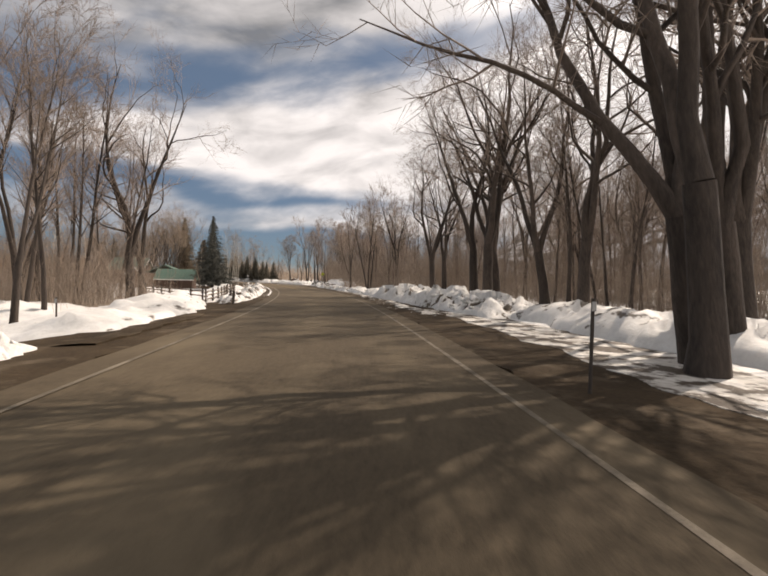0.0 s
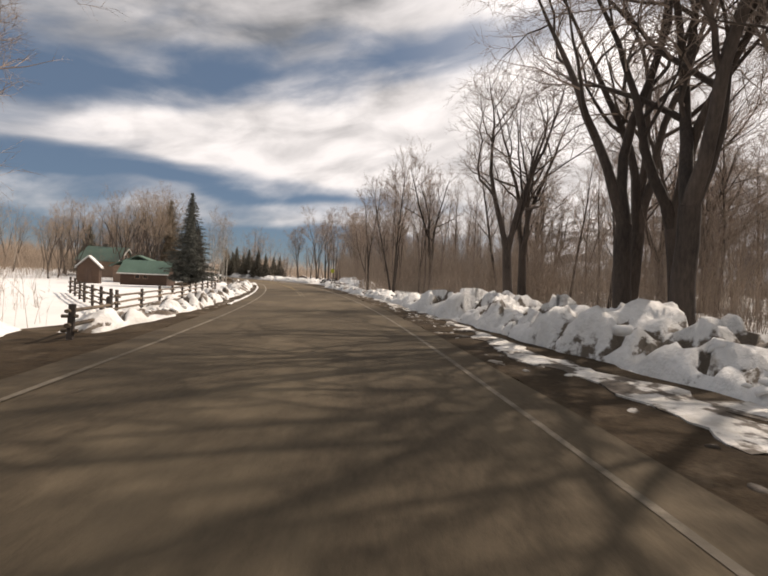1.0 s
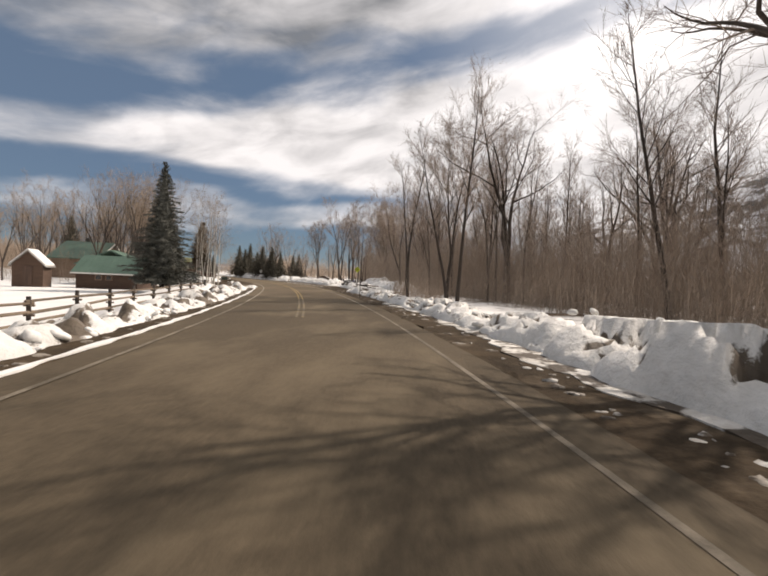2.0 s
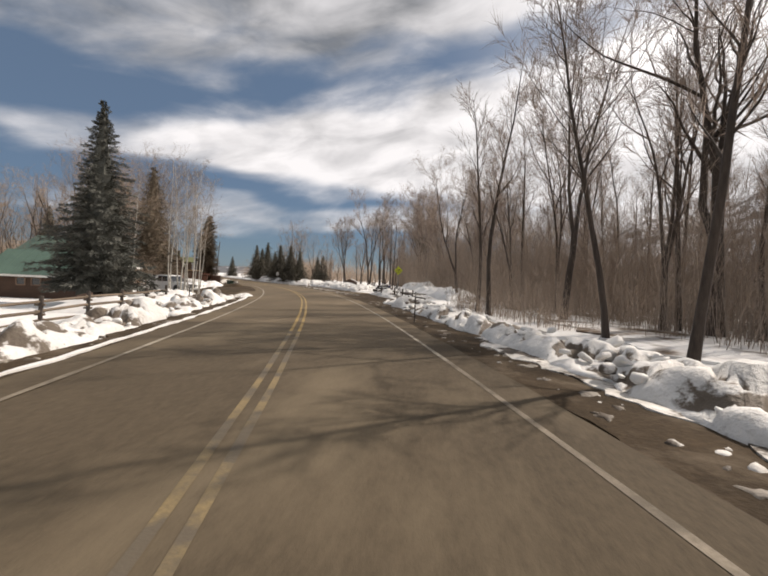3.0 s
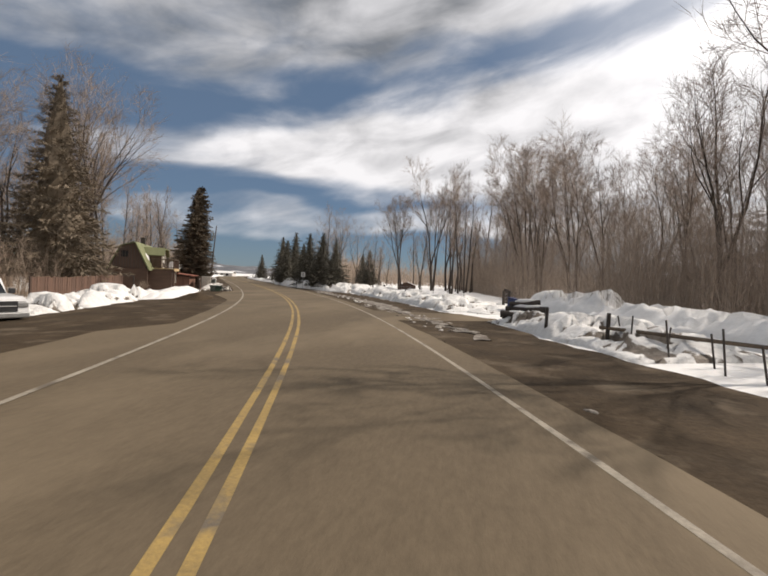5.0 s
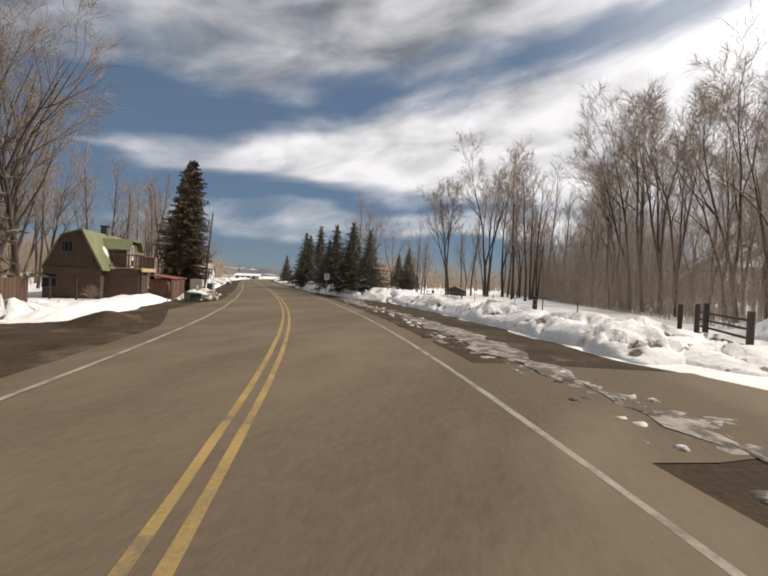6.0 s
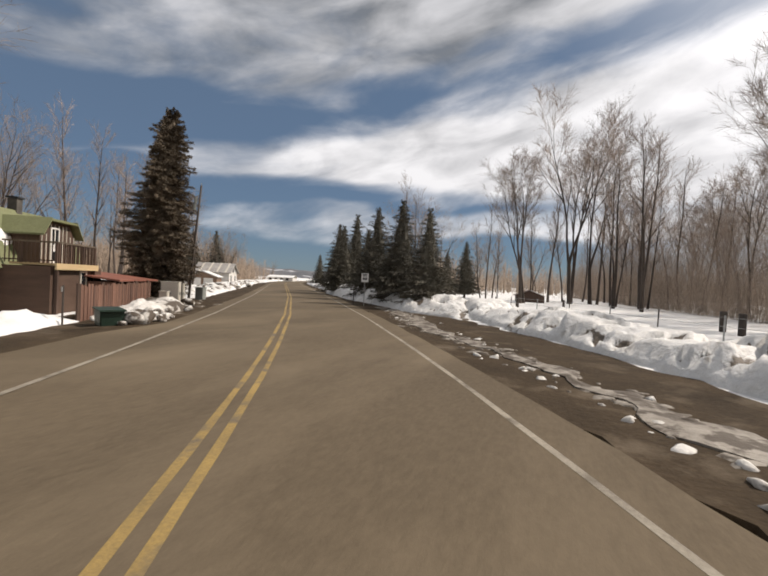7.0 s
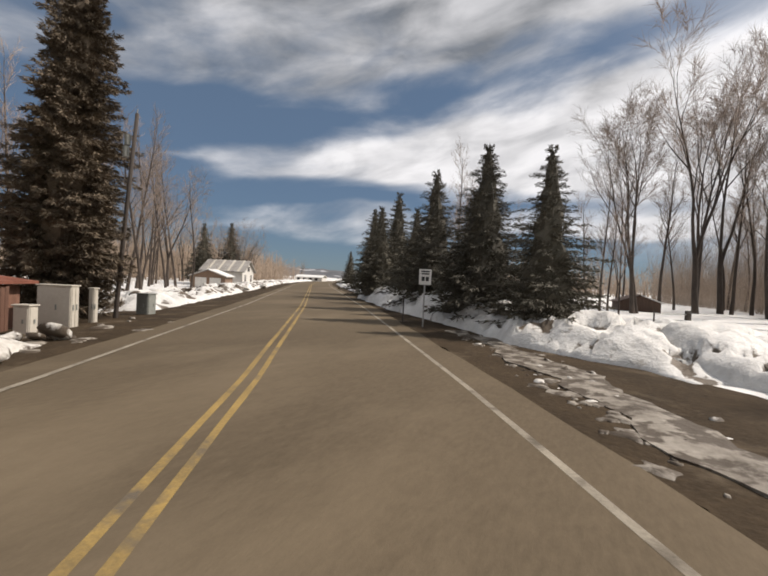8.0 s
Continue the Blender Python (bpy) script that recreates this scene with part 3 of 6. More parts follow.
bank("tall rounded mound of snow behind a bin", 96.5, 105, lambda s: 13.6, lambda s: 18.5, lambda s: 1.25, SNOW, 0.3, 52)
# along the left of the road
plate_bank("low mound of old snow on the verge", 2.5, 11.4, lambda s: -6.6, lambda s: -11.5, lambda s: 0.95, 21, flat=0.6, lump=0.5)
bank("tall rounded mound of plowed snow at a field entrance", 13.0, 31.0, lambda s: float(np.interp(s, [13, 20, 24, 28, 31], [-6.6, -6.4, -6.6, -7.6, -8.6])), lambda s: -13.0, lambda s: float(np.interp(s, [13, 16, 19, 21, 25, 28, 31], [0.6, 0.85, 0.8, 1.0, 1.15, 1.2, 0.8])), SNOW_BANK, 0.32, 8, lump=0.6, cracks=0.35)
bank("long low ridge of snow along a dirt track", 20.5, 27.5, lambda s: -11.5, lambda s: -27.0, lambda s: 0.85, SNOW, 0.3, 18)
plate_bank("low broken bank of plowed snow in front of a rail fence", 28.6, 80, lambda s: float(np.interp(s, [28, 33, 60, 80], [-6.2, -5.7, -5.5, -5.4])), lambda s: float(np.interp(s, [28, 32, 60, 80], [-7.6, -8.4, -9.0, -9.0])), lambda s: 0.5 + 0.1 * math.sin(s * 0.7), 9, dirt=0.36, flat=0.15, lump=1.0)
bank("rounded snow mound in front of a timber house", 72, 86, lambda s: -8.0, lambda s: -14.0, lambda s: 0.8, SNOW, 0.3, 10, lump=0.4)
plate_bank("snow mounds piled behind a gravel pull-in", 96, 112, lambda s: float(np.interp(s, [96, 112], [-10.5, -9.8])), lambda s: -14.5, lambda s: 0.9, 11, flat=0.6, lump=0.5, dirt=0.08)
bank("strip of melting snow in front of a brown house", 107, 121, lambda s: -7.9, lambda s: -11.5, lambda s: 0.5, SNOW, 0.3, 12)
bank("dirty heap of plowed snow against a board fence", 121.6, 127, lambda s: -6.0, lambda s: -8.3, lambda s: 0.6, SNOW_DIRTY, 0.6, 13)
plate_bank("dirty bank of plowed snow along the verge", 136, 215, lambda s: mid(s) - 5.8, lambda s: mid(s) - 11.5, lambda s: 0.6, 14, step=0.35, across=18, dirt=0.25)
bank("far bank of plowed snow along the road edge", 215, 330, lambda s: mid(s) - 5.0, lambda s: mid(s) - 9.0, lambda s: 0.5, SNOW_BANK, 0.45, 15, step=1.2, across=8)
plate_bank("heap of dirty snow and soil by a driveway", 74, 83.6, lambda s: -5.6, lambda s: -10.5, lambda s: 0.75, 43, dirt=1.6, lump=1.6, flat=0.4)
plate_bank("low pad of lumpy snow on the verge", 80.2, 83.6, lambda s: -4.6, lambda s: -6.1, lambda s: 0.24, 44, step=0.1, across=18, lump=1.7, flat=0.4, dirt=0.1)
bank("low heap of dark soil on a gravel pull-in", 105.0, 109.5, lambda s: -5.9, lambda s: -8.6, lambda s: 0.32, DIRT, 0.5, 41)
plate_bank("small heap of dirty snow on a gravel pull-in", 108, 114, lambda s: -9.4, lambda s: -12.4, lambda s: 0.6, 42, lump=0.8)
rng = random.Random(5)
chunks("broken blocks of snow crust", scatter(rng, 170, 33, 80, -5.6, -7.4, 0.08, 0.34, 0.28), SNOW, 1)
chunks("broken blocks of snow crust", scatter(rng, 60, 20, 48, 6.2, 8.5, 0.1, 0.35, 0.9), SNOW_BANK, 2)
chunks("broken blocks of snow crust", scatter(rng, 130, 47, 78, 5.0, 7.2, 0.08, 0.34, 0.5), SNOW_BANK, 3)
chunks("broken blocks of dirty snow", scatter(rng, 40, 119, 128, -5.4, -7.6, 0.15, 0.6, 0.25) + scatter(rng, 80, 137, 170, -9, -13, 0.2, 0.7, 0.6), SNOW_DIRTY, 4)
chunks("slush and ice bits on the dirt shoulder", scatter(rng, 160, 92, 131, 3.6, 5.2, 0.06, 0.22, 0.03) + scatter(rng, 120, 20, 60, 3.6, 5.0, 0.05, 0.2, 0.03), SNOW_DIRTY, 5)


# ------------------------------------------------------------------ trees
def spike(a, b, r, verts, faces):
    """A thin three-sided twig that ends in a point."""
    a, b = np.asarray(a, float), np.asarray(b, float)
    d = b - a
    u = np.cross(d, (0.37, 0.61, 0.7))
    u /= np.linalg.norm(u) + 1e-9
    v = np.cross(d, u)
    v /= np.linalg.norm(v) + 1e-9
    n = len(verts)
    verts.extend([tuple(a + u * r), tuple(a + (v * 0.87 - u * 0.5) * r), tuple(a - (v * 0.87 + u * 0.5) * r), tuple(b)])
    faces.extend([(n, n + 1, n + 3), (n + 1, n + 2, n + 3), (n + 2, n, n + 3)])


def blade(a, b, r, rng, verts, faces):
    """The finest twigs, one tapering sliver each."""
    u = np.cross(b - a, (rng.gauss(0, 1), rng.gauss(0, 1), rng.gauss(0, 1)))
    u *= r / (np.linalg.norm(u) + 1e-9)
    n = len(verts)
    verts.extend([tuple(a + u), tuple(a - u), tuple(b)])
    faces.append((n, n + 1, n + 2))


# how each kind of tree grows, order of branching by order: segments, bend, upward pull, branches, where they begin, and the angle at which they leave
GROWTH = {
    "cottonwood": ((11, 8, 4, 1, 1), (0.11, 0.22, 0.26, 0.26, 0.3), (0.03, 0.07, 0.05, 0.03, 0.03), (7, 6, 6, 6), (0.22, 0.2, 0.15, 0.1), ((30, 62), (26, 60), (24, 55), (15, 45))),
    "vase": ((9, 5, 2, 1, 1), (0.06, 0.13, 0.16, 0.2, 0.3), (0.03, 0.10, 0.08, 0.05, 0.03), (8, 6, 6, 6), (0.28, 0.2, 0.15, 0.1), ((16, 42), (16, 42), (16, 42), (12, 38))),
    "aspen": ((9, 4, 1, 1), (0.03, 0.09, 0.1, 0.1), (0.03, 0.10, 0.08, 0.06), (19, 5, 7), (0.38, 0.15, 0.1), ((35, 70), (30, 60), (25, 60))),
    "thin": ((9, 5, 1, 1), (0.035, 0.10, 0.12, 0.12), (0.03, 0.11, 0.09, 0.06), (22, 8, 9), (0.36, 0.15, 0.1), ((22, 48), (18, 46), (14, 40))),
}


def bare_tree(seed, height, girth, style, detail=1.0):
    """Stem and limbs, and the fine twigs, of a leafless tree, as two lists of vertices and faces."""
    rng = random.Random(seed)
    wood, twigs = [([], [])], ([], [])
    segs_of, bend_of, rise_of, count_of, start_of, angle_of = GROWTH[style]
    forked = style in ("cottonwood", "vase")

    def wander(p, d, length, segs, bend, rise):
        pts, p, d = [np.array(p)], np.array(p, float), np.array(d, float)
        for _ in range(segs):
            d = d + np.array([rng.gauss(0, bend), rng.gauss(0, bend), rng.gauss(0, bend * 0.6) + rise])
            d /= np.linalg.norm(d)
            p = p + d * length / segs
            pts.append(p)
        return pts

    def side(d, lo, hi):
        """A direction that leaves d at some angle."""
        a = rng.uniform(0, 2 * math.pi)
        t = math.radians(rng.uniform(lo, hi))
        ref = np.array([0.0, 0.0, 1.0]) if abs(d[2]) < 0.9 else np.array([1.0, 0.0, 0.0])
        u = np.cross(d, ref)
        u /= np.linalg.norm(u)
        v = np.cross(d, u)
        return d * math.cos(t) + (u * math.cos(a) + v * math.sin(a)) * math.sin(t)

    def grow(p, d, length, r, level):
        segs = segs_of[level]
        last = level == len(count_of)
        pts = wander(p, d, length, segs, bend_of[level], rise_of[level])
        tip = 0.10 if level == 0 else 0.15
        radii = [r * (1 - (1 - tip) * i / segs) for i in range(segs + 1)]
        if level == 0:
            radii[0] *= 1.25
        if style == "cottonwood" and level == 0:
            wood.append(([], []))  # a limb of its own
        if last:
            blade(pts[0], pts[1], r, rng, *twigs)
            return
        if segs == 1:
            spike(pts[0], pts[1], r, *twigs)
        else:
            tube(pts, radii, (7, 4, 3, 3, 3)[level], *(wood[-1] if level < 2 else twigs), cap=level == 0)
        count = max(2, int(count_of[level] * (detail if level > 0 else 1) * rng.uniform(0.8, 1.2)))
        start = start_of[level]
        for i in range(count):
            u = start + (1 - start) * (i + rng.random()) / count
            x = u * segs
            i0 = min(int(x), segs - 1)
            q = pts[i0] + (pts[i0 + 1] - pts[i0]) * (x - i0)
            dd = pts[i0 + 1] - pts[i0]
            dd = dd / np.linalg.norm(dd)
            rr = radii[i0] * (0.62 if level == 0 else 0.6)
            way = side(dd, *angle_of[level])
            if forked:
                ll = length * rng.uniform(0.34, 0.62) * (1.15 - 0.55 * u)
                if level == len(count_of) - 1:
                    ll = max(ll, 0.75)
            else:
                ll = length * (rng.uniform(0.11, 0.22) * (1.25 - 0.7 * u) if level == 0 else rng.uniform(0.35, 0.65))
                rr = min(rr, 0.03 + 0.004 * height) * (0.7 if level == 0 else 1)
            grow(q, way, ll, max(rr, 0.0065 if style == "cottonwood" else 0.0075), level + 1)

    lean = np.array([rng.gauss(0, 0.04), rng.gauss(0, 0.04), 1.0])
    if forked:
        # a stem that forks low into two or three leaders
        forks = rng.choice((2, 2, 3))
        pts = wander((0, 0, -0.3), lean, height * 0.24, 4, 0.04, 0.02)
        tube(pts, [girth * 1.35, girth, girth * 0.92, girth * 0.88, girth * 0.85], 9, *wood[0], cap=False)
        for _ in range(forks):
            d = side(pts[-1] - pts[-2], 5, 17 if style == "cottonwood" else 13)
            grow(pts[-1], d / np.linalg.norm(d), height * rng.uniform(0.62, 0.8), girth * 0.62, 0)
    else:
        grow(np.array((0, 0, -0.3)), lean / np.linalg.norm(lean), height * 1.02, girth, 0)
    return wood, twigs


def tree_thing(name, seed, height, girth, style, detail, bark, twig, label, group):
    wood, twigs = bare_tree(seed, height, girth, style, detail)
    ob = thing(name, Matrix(), label, "tree", group)
    for i, limb in enumerate(wood):
        name = "limb" if i else "trunk"
        child(new(name, mesh_of(name, *limb, bark)), ob)
    child(new("crown", mesh_of("crown", *twigs, twig)), ob)
    return ob


def conifer(seed, height, radius, columnar, needle, label, group, clump=1.0, dense=14, fine=1.0):
    """Tapered stem with whorls of drooping boughs made of many small sprays."""
    rng = random.Random(seed)
    wood, leaf = ([], []), ([], [])
    tube([(0, 0, -0.2), (0.03, 0, height * 0.5), (0, 0.02, height)], [0.02 * height, 0.012 * height, 0.01], 7, *wood)
    verts, faces = leaf
    z = height * (0.03 if columnar else 0.11)
    gap = 0.022 * height * clump
    while z < height * 0.985:
        u = z / height
        reach = radius * ((1 - u) ** (0.5 if columnar else 0.9)) * (0.5 + 0.5 * min(1, u / 0.3) if columnar else 0.75 + 0.25 * min(1, u / 0.2)) + 0.05
        if not columnar:
            reach *= 1.0 + 0.13 * math.sin(z / gap * 1.9)
        count = max(5, int(13 * (1 - u * 0.5)))
        for i in range(count):
            a = 2 * math.pi * (i + rng.random()) / count
            length = reach * rng.uniform(0.62, 1.12) * (1 + 0.22 * math.sin(3 * a + u * 9 + seed))
            zz = z + rng.uniform(-0.5, 0.5) * gap
            drop = rng.uniform(0.1, 0.35) if u < 0.75 else rng.uniform(-0.5, 0.0) if u < 0.93 else rng.uniform(-1.6, -0.5)
            out = np.array([math.cos(a), math.sin(a), 0])
            across = np.array([-math.sin(a), math.cos(a), 0])
            for k in range(dense):
                v = 0.30 + 0.70 * (k + rng.random()) / dense
                c = out * length * v + np.array([0, 0, zz - drop * length * v + 0.45 * drop * length * v * v])
                size = (0.018 * reach + 0.085) * fine * rng.uniform(0.7, 1.4) * (1.0 if columnar else 1.0 - 0.55 * u)
                for sgn in (-1, 1):
                    c2 = c + across * sgn * rng.random() * 0.34 * length * (1.05 - v) + np.array([0, 0, rng.gauss(0, 0.05)])
                    d = out * rng.uniform(0.5, 1.0) + across * sgn * rng.uniform(0.0, 0.8) + np.array([0, 0, rng.uniform(-0.75, 0.45)])
                    d = d / np.linalg.norm(d) * size * 2.3
                    wv = np.cross(d, [rng.gauss(0, 1), rng.gauss(0, 1), rng.gauss(0, 1)])
                    wv = wv / (np.linalg.norm(wv) + 1e-6) * size * 0.34
                    b = len(verts)
                    verts.extend([tuple(c2 - wv), tuple(c2 + wv), tuple(c2 + d)])
                    faces.append((b, b + 1, b + 2))
            if i % 2 == 0:
                tube([(0, 0, zz), tuple(out * length * 0.85 + np.array([0, 0, zz - drop * length * 0.7]))], [0.015 + 0.004 * length, 0.006], 3, *wood, cap=False)
        z += gap
    # the shaded inner mass of old boughs round the stem
    base, rings, sides = len(verts), 16, 12
    for j in range(rings + 1):
        u = 0.06 + 0.9 * j / rings
        reach = radius * ((1 - u) ** (0.5 if columnar else 0.9)) * (0.5 + 0.5 * min(1, u / 0.3) if columnar else 0.75 + 0.25 * min(1, u / 0.2)) * 0.42
        for i in range(sides):
            a = i * 2 * math.pi / sides
            r = reach * rng.uniform(0.7, 1.25)
            verts.append((r * math.cos(a), r * math.sin(a), height * u + rng.uniform(-0.2, 0.2)))
    for j in range(rings):
        for i in range(sides):
            k = (i + 1) % sides
            faces.append((base + j * sides + i, base + j * sides + k, base + (j + 1) * sides + k, base + (j + 1) * sides + i))
    ob = thing("spruce", Matrix(), label, "conifer", group)
    child(new("trunk", mesh_of("trunk", *wood, BARK)), ob)
    child(new("crown", mesh_of("crown", verts, faces, needle, False)), ob)
    return ob


def put(proto, s, l, height, base, turn, used, z=None, lean=None):
    """Sets the prototype itself the first time, and copies of it after that; lean: degrees towards the road."""
    p = at(s, l)
    k = height / base
    if lean is None:
        lean = 2.0 + 2.5 * math.sin(turn)
    way = Vector((-math.sin(radians(heading(s))), math.cos(radians(heading(s))), 0))
    tilt = Matrix.Rotation(radians(-lean if l > 0 else lean), 4, way)
    m = Matrix.Translation((p.x, p.y, ground_z(s, l) if z is None else z)) @ tilt @ pose(0, 0, 0, 0, 0, turn)
    ob = proto if proto not in used else copy_thing(proto, m)
    used.add(proto)
    ob.matrix_world = m @ Matrix.Diagonal((k, k, k, 1))
    return ob


USED = set()
COTTON = [tree_thing("cottonwood", 11 + i, 16.0, 0.31, "cottonwood", 1.0, BARK, TWIG, "tall leafless cottonwood with dark forked trunk", "cottonwoods in the wood") for i in range(5)]
SPARSE = [tree_thing("bare_tree", 31 + i, 12.0, 0.14, "vase", 1.0, BARK, TWIG, "leafless grey-brown tree in the roadside wood", "bare trees in the wood") for i in range(5)]
SLIM = [tree_thing("slim_tree", 51 + i, 11.0, 0.11, "thin", 1.0, BARK, TWIG, "slim straight leafless tree in the wood", "slim trees in the wood") for i in range(5)]
ASPEN = [tree_thing("aspen", 71 + i, 12.0, 0.062, "aspen", 1.0, BARK_PALE, TWIG_PALE, "pale leafless aspen with whitish bark", "aspens") for i in range(4)]
TAN = [tree_thing("tan_tree", 91 + i, 12.0, 0.13, "vase", 0.72, BARK, TWIG_PALE, "leafless tree with pale sunlit twigs", "trees behind the houses") for i in range(3)]

rng = random.Random(7)
# single trees that stand out: kind, s, l, height
for proto, s, l, h in [
        (COTTON[4], 41.0, 11.2, 16), (COTTON[1], 43.0, 13.2, 15), (COTTON[0], 32.4, 11.6, 19), (COTTON[2], 31.2, 13.0, 18), (COTTON[1], 34.6, 13.6, 19), (COTTON[3], 29.6, 11.6, 20), (COTTON[3], 26.5, 14.2, 17),
        (SPARSE[0], 28.0, 18.0, 15), (COTTON[4], 22.0, 13.8, 18), (COTTON[0], 17.0, 15.5, 18), (SPARSE[1], 36.5, 18.5, 15), (COTTON[2], 43.0, 24.0, 16),
        (SLIM[0], 62.0, 9.2, 12), (SPARSE[2], 79.4, 21.8, 14), (SPARSE[3], 68.0, 11.5, 15), (SLIM[2], 57.8, 8.2, 13), (SLIM[3], 71.0, 9.0, 14), (SLIM[4], 74.0, 9.6, 13),
        (SPARSE[4], 89.5, 20.5, 11.5), (SPARSE[1], 90.0, 19.0, 12),
        (SPARSE[4], 146.8, 21.5, 15), (SPARSE[2], 147.2, 22.1, 13), (SPARSE[1], 149.5, 28.9, 20.5), (SPARSE[3], 150.4, 29.6, 19), (SPARSE[0], 151.0, 32.6, 19.5), (SLIM[1], 154.4, 42.8, 21),
        (COTTON[0], 31.3, -13.2, 16), (COTTON[4], 34.5, -13.6, 14), (SPARSE[2], 25.0, -16.2, 15), (SLIM[0], 23.0, -14.0, 13), (SLIM[2], 29.0, -18.0, 12), (SPARSE[0], 20.0, -13.5, 13)]:
    put(proto, s, l, h, 16.0 if proto in COTTON else 12.0 if proto in SPARSE else 11.0, rng.uniform(0, 360), USED)
# old trees that lean over the verge near the start
for proto, s, l, h, turn, lean in [(COTTON[0], 7.6, 7.15, 17, 170, 9), (COTTON[3], 8.6, 7.9, 15, 200, 16), (COTTON[1], 9.6, 9.9, 15, 80, 10), (COTTON[4], 11.4, 12.2, 16, 10, 12), (COTTON[2], 12.6, 13.2, 16, 130, 8)]:
    put(proto, s, l, h, 16.0, turn, USED, None, lean)
for i in range(44):
    put(rng.choice(SLIM), rng.uniform(18, 104), rng.uniform(30, 48), rng.uniform(11, 15), 11, rng.uniform(0, 360), USED)
for i in range(16):
    put(rng.choice(TAN), rng.uniform(116, 150), rng.uniform(-36, -21), rng.uniform(8.5, 12), 12, rng.uniform(0, 360), USED)
# bare crowns over the spruces and by the far house
for x, y, h in ((-53.5, 171.0, 15), (-57.0, 175.0, 14), (-50.5, 178.0, 13), (-60.0, 186.0, 12), (-66.0, 192.0, 11)):
    put(rng.choice(TAN), *along(x, y), h, 12, rng.uniform(0, 360), USED)
for x, y, h in ((-34.6, 138.7, 8.2), (-34.0, 139.3, 7.4), (-35.1, 139.5, 6.8), (-33.4, 138.4, 6.0)):
    put(rng.choice(SLIM), *along(x, y), h, 11, rng.uniform(0, 360), USED)
for x, y, h in ((-79.0, 142.6, 14.5),):
    put(rng.choice(TAN), *along(x, y), h, 12, rng.uniform(0, 360), USED)
for s, l, h in ((180, -15.0, 8), (184, -15.6, 8.5), (189, -16.5, 8), (194, -17.2, 7.5), (178, -17.0, 7), (200, -18.5, 8), (207, -19.0, 8)):
    put(rng.choice(TAN), s, l, h, 12, rng.uniform(0, 360), USED)
put(SPARSE[2], *along(-6.8, 87.8), 12.0, 12, 330, USED, None, 2.0)
# the wood on the right
for i in range(14):
    put(rng.choice(COTTON + SPARSE[:2]), rng.uniform(20, 66), rng.uniform(25, 38), rng.uniform(12, 15), 15, rng.uniform(0, 360), USED)
for i in range(118):
    s = rng.uniform(-4, 102)
    l = rng.uniform(14.5, 34) if s < 55 else rng.uniform(12.5, 32) if s < 80 else rng.uniform(21, 36)
    kind = rng.random()
    proto, base, h = (rng.choice(SLIM), 11, rng.uniform(9, 15)) if kind < 0.72 else (rng.choice(SPARSE), 12, rng.uniform(9, 14)) if kind < 0.94 else (rng.choice(COTTON), 16, rng.uniform(12, 16))
    put(proto, s, l, h, base, rng.uniform(0, 360), USED)
for i in range(26):
    s, l = rng.uniform(134, 162), rng.uniform(27, 44)
    put(rng.choice(SLIM), s, l, rng.uniform(11, 16), 11, rng.uniform(0, 360), USED)
for i in range(36):
    s = rng.uniform(100, 175)
    l = rng.uniform(23, 30) + max(0.0, s - 112) * 0.42 + rng.uniform(0, 22)
    proto, base = (rng.choice(SPARSE), 12) if rng.random() < 0.6 else (rng.choice(SLIM), 11)
    put(proto, s, l, rng.uniform(10, 16), base, rng.uniform(0, 360), USED)
for s, l, h in [(118.5, 27.5, 16.5), (121.3, 28.7, 17.5), (123.5, 29.5, 16.5), (116.0, 26.0, 14), (113.0, 26.8, 14.5), (110.0, 24.6, 13), (126.0, 31.0, 15), (107.0, 24.0, 12), (104.5, 26.0, 12.5), (129.0, 33.0, 14), (101.0, 25.0, 11), (98.0, 26.0, 12), (133.0, 33.5, 13), (94.0, 25.0, 11)]:
    put(rng.choice(SPARSE), s, l, h, 12, rng.uniform(0, 360), USED)
# trees on the left
for s, l, h in [(120.2, -15.8, 16), (121.8, -18.6, 16.5), (124.5, -19.8, 16), (127.5, -20.8, 15), (119.2, -17.8, 15), (113.0, -20.5, 13.5), (116.5, -21.5, 13), (119.5, -24.0, 14), (110.0, -19.5, 13), (107.0, -18.5, 12), (118.0, -18.5, 11), (122.0, -21.0, 12), (104.0, -22.0, 13), (101.0, -19.0, 13), (98.5, -20.5, 12), (106.0, -25.0, 14), (111.0, -24.0, 14), (115.0, -26.0, 14)]:
    put(rng.choice(TAN), s, l, h, 12, rng.uniform(0, 360), USED)
for i in range(36):
    s, l = rng.uniform(14, 60), rng.uniform(-46, -22)
    proto, base = (rng.choice(SLIM), 11) if rng.random() < 0.6 else (rng.choice(ASPEN), 12)
    put(proto, s, l, rng.uniform(8, 12), base, rng.uniform(0, 360), USED)
for s, l, h in [(84.6, -9.2, 10.5), (85.3, -9.9, 11), (85.9, -9.3, 10), (86.6, -10.2, 9.5), (84.9, -10.8, 10.5), (83.4, -10.4, 9), (91.6, -15.2, 10.5), (85.0, -8.8, 10), (85.7, -10.4, 10.8), (86.2, -9.0, 9.8), (84.2, -9.9, 9.6), (83.8, -9.3, 10.4), (85.4, -10.9, 11.2), (86.9, -9.6, 10.1), (87.4, -10.6, 10.6)]:
    put(rng.choice(ASPEN), s, l, h, 12, rng.uniform(0, 360), USED)
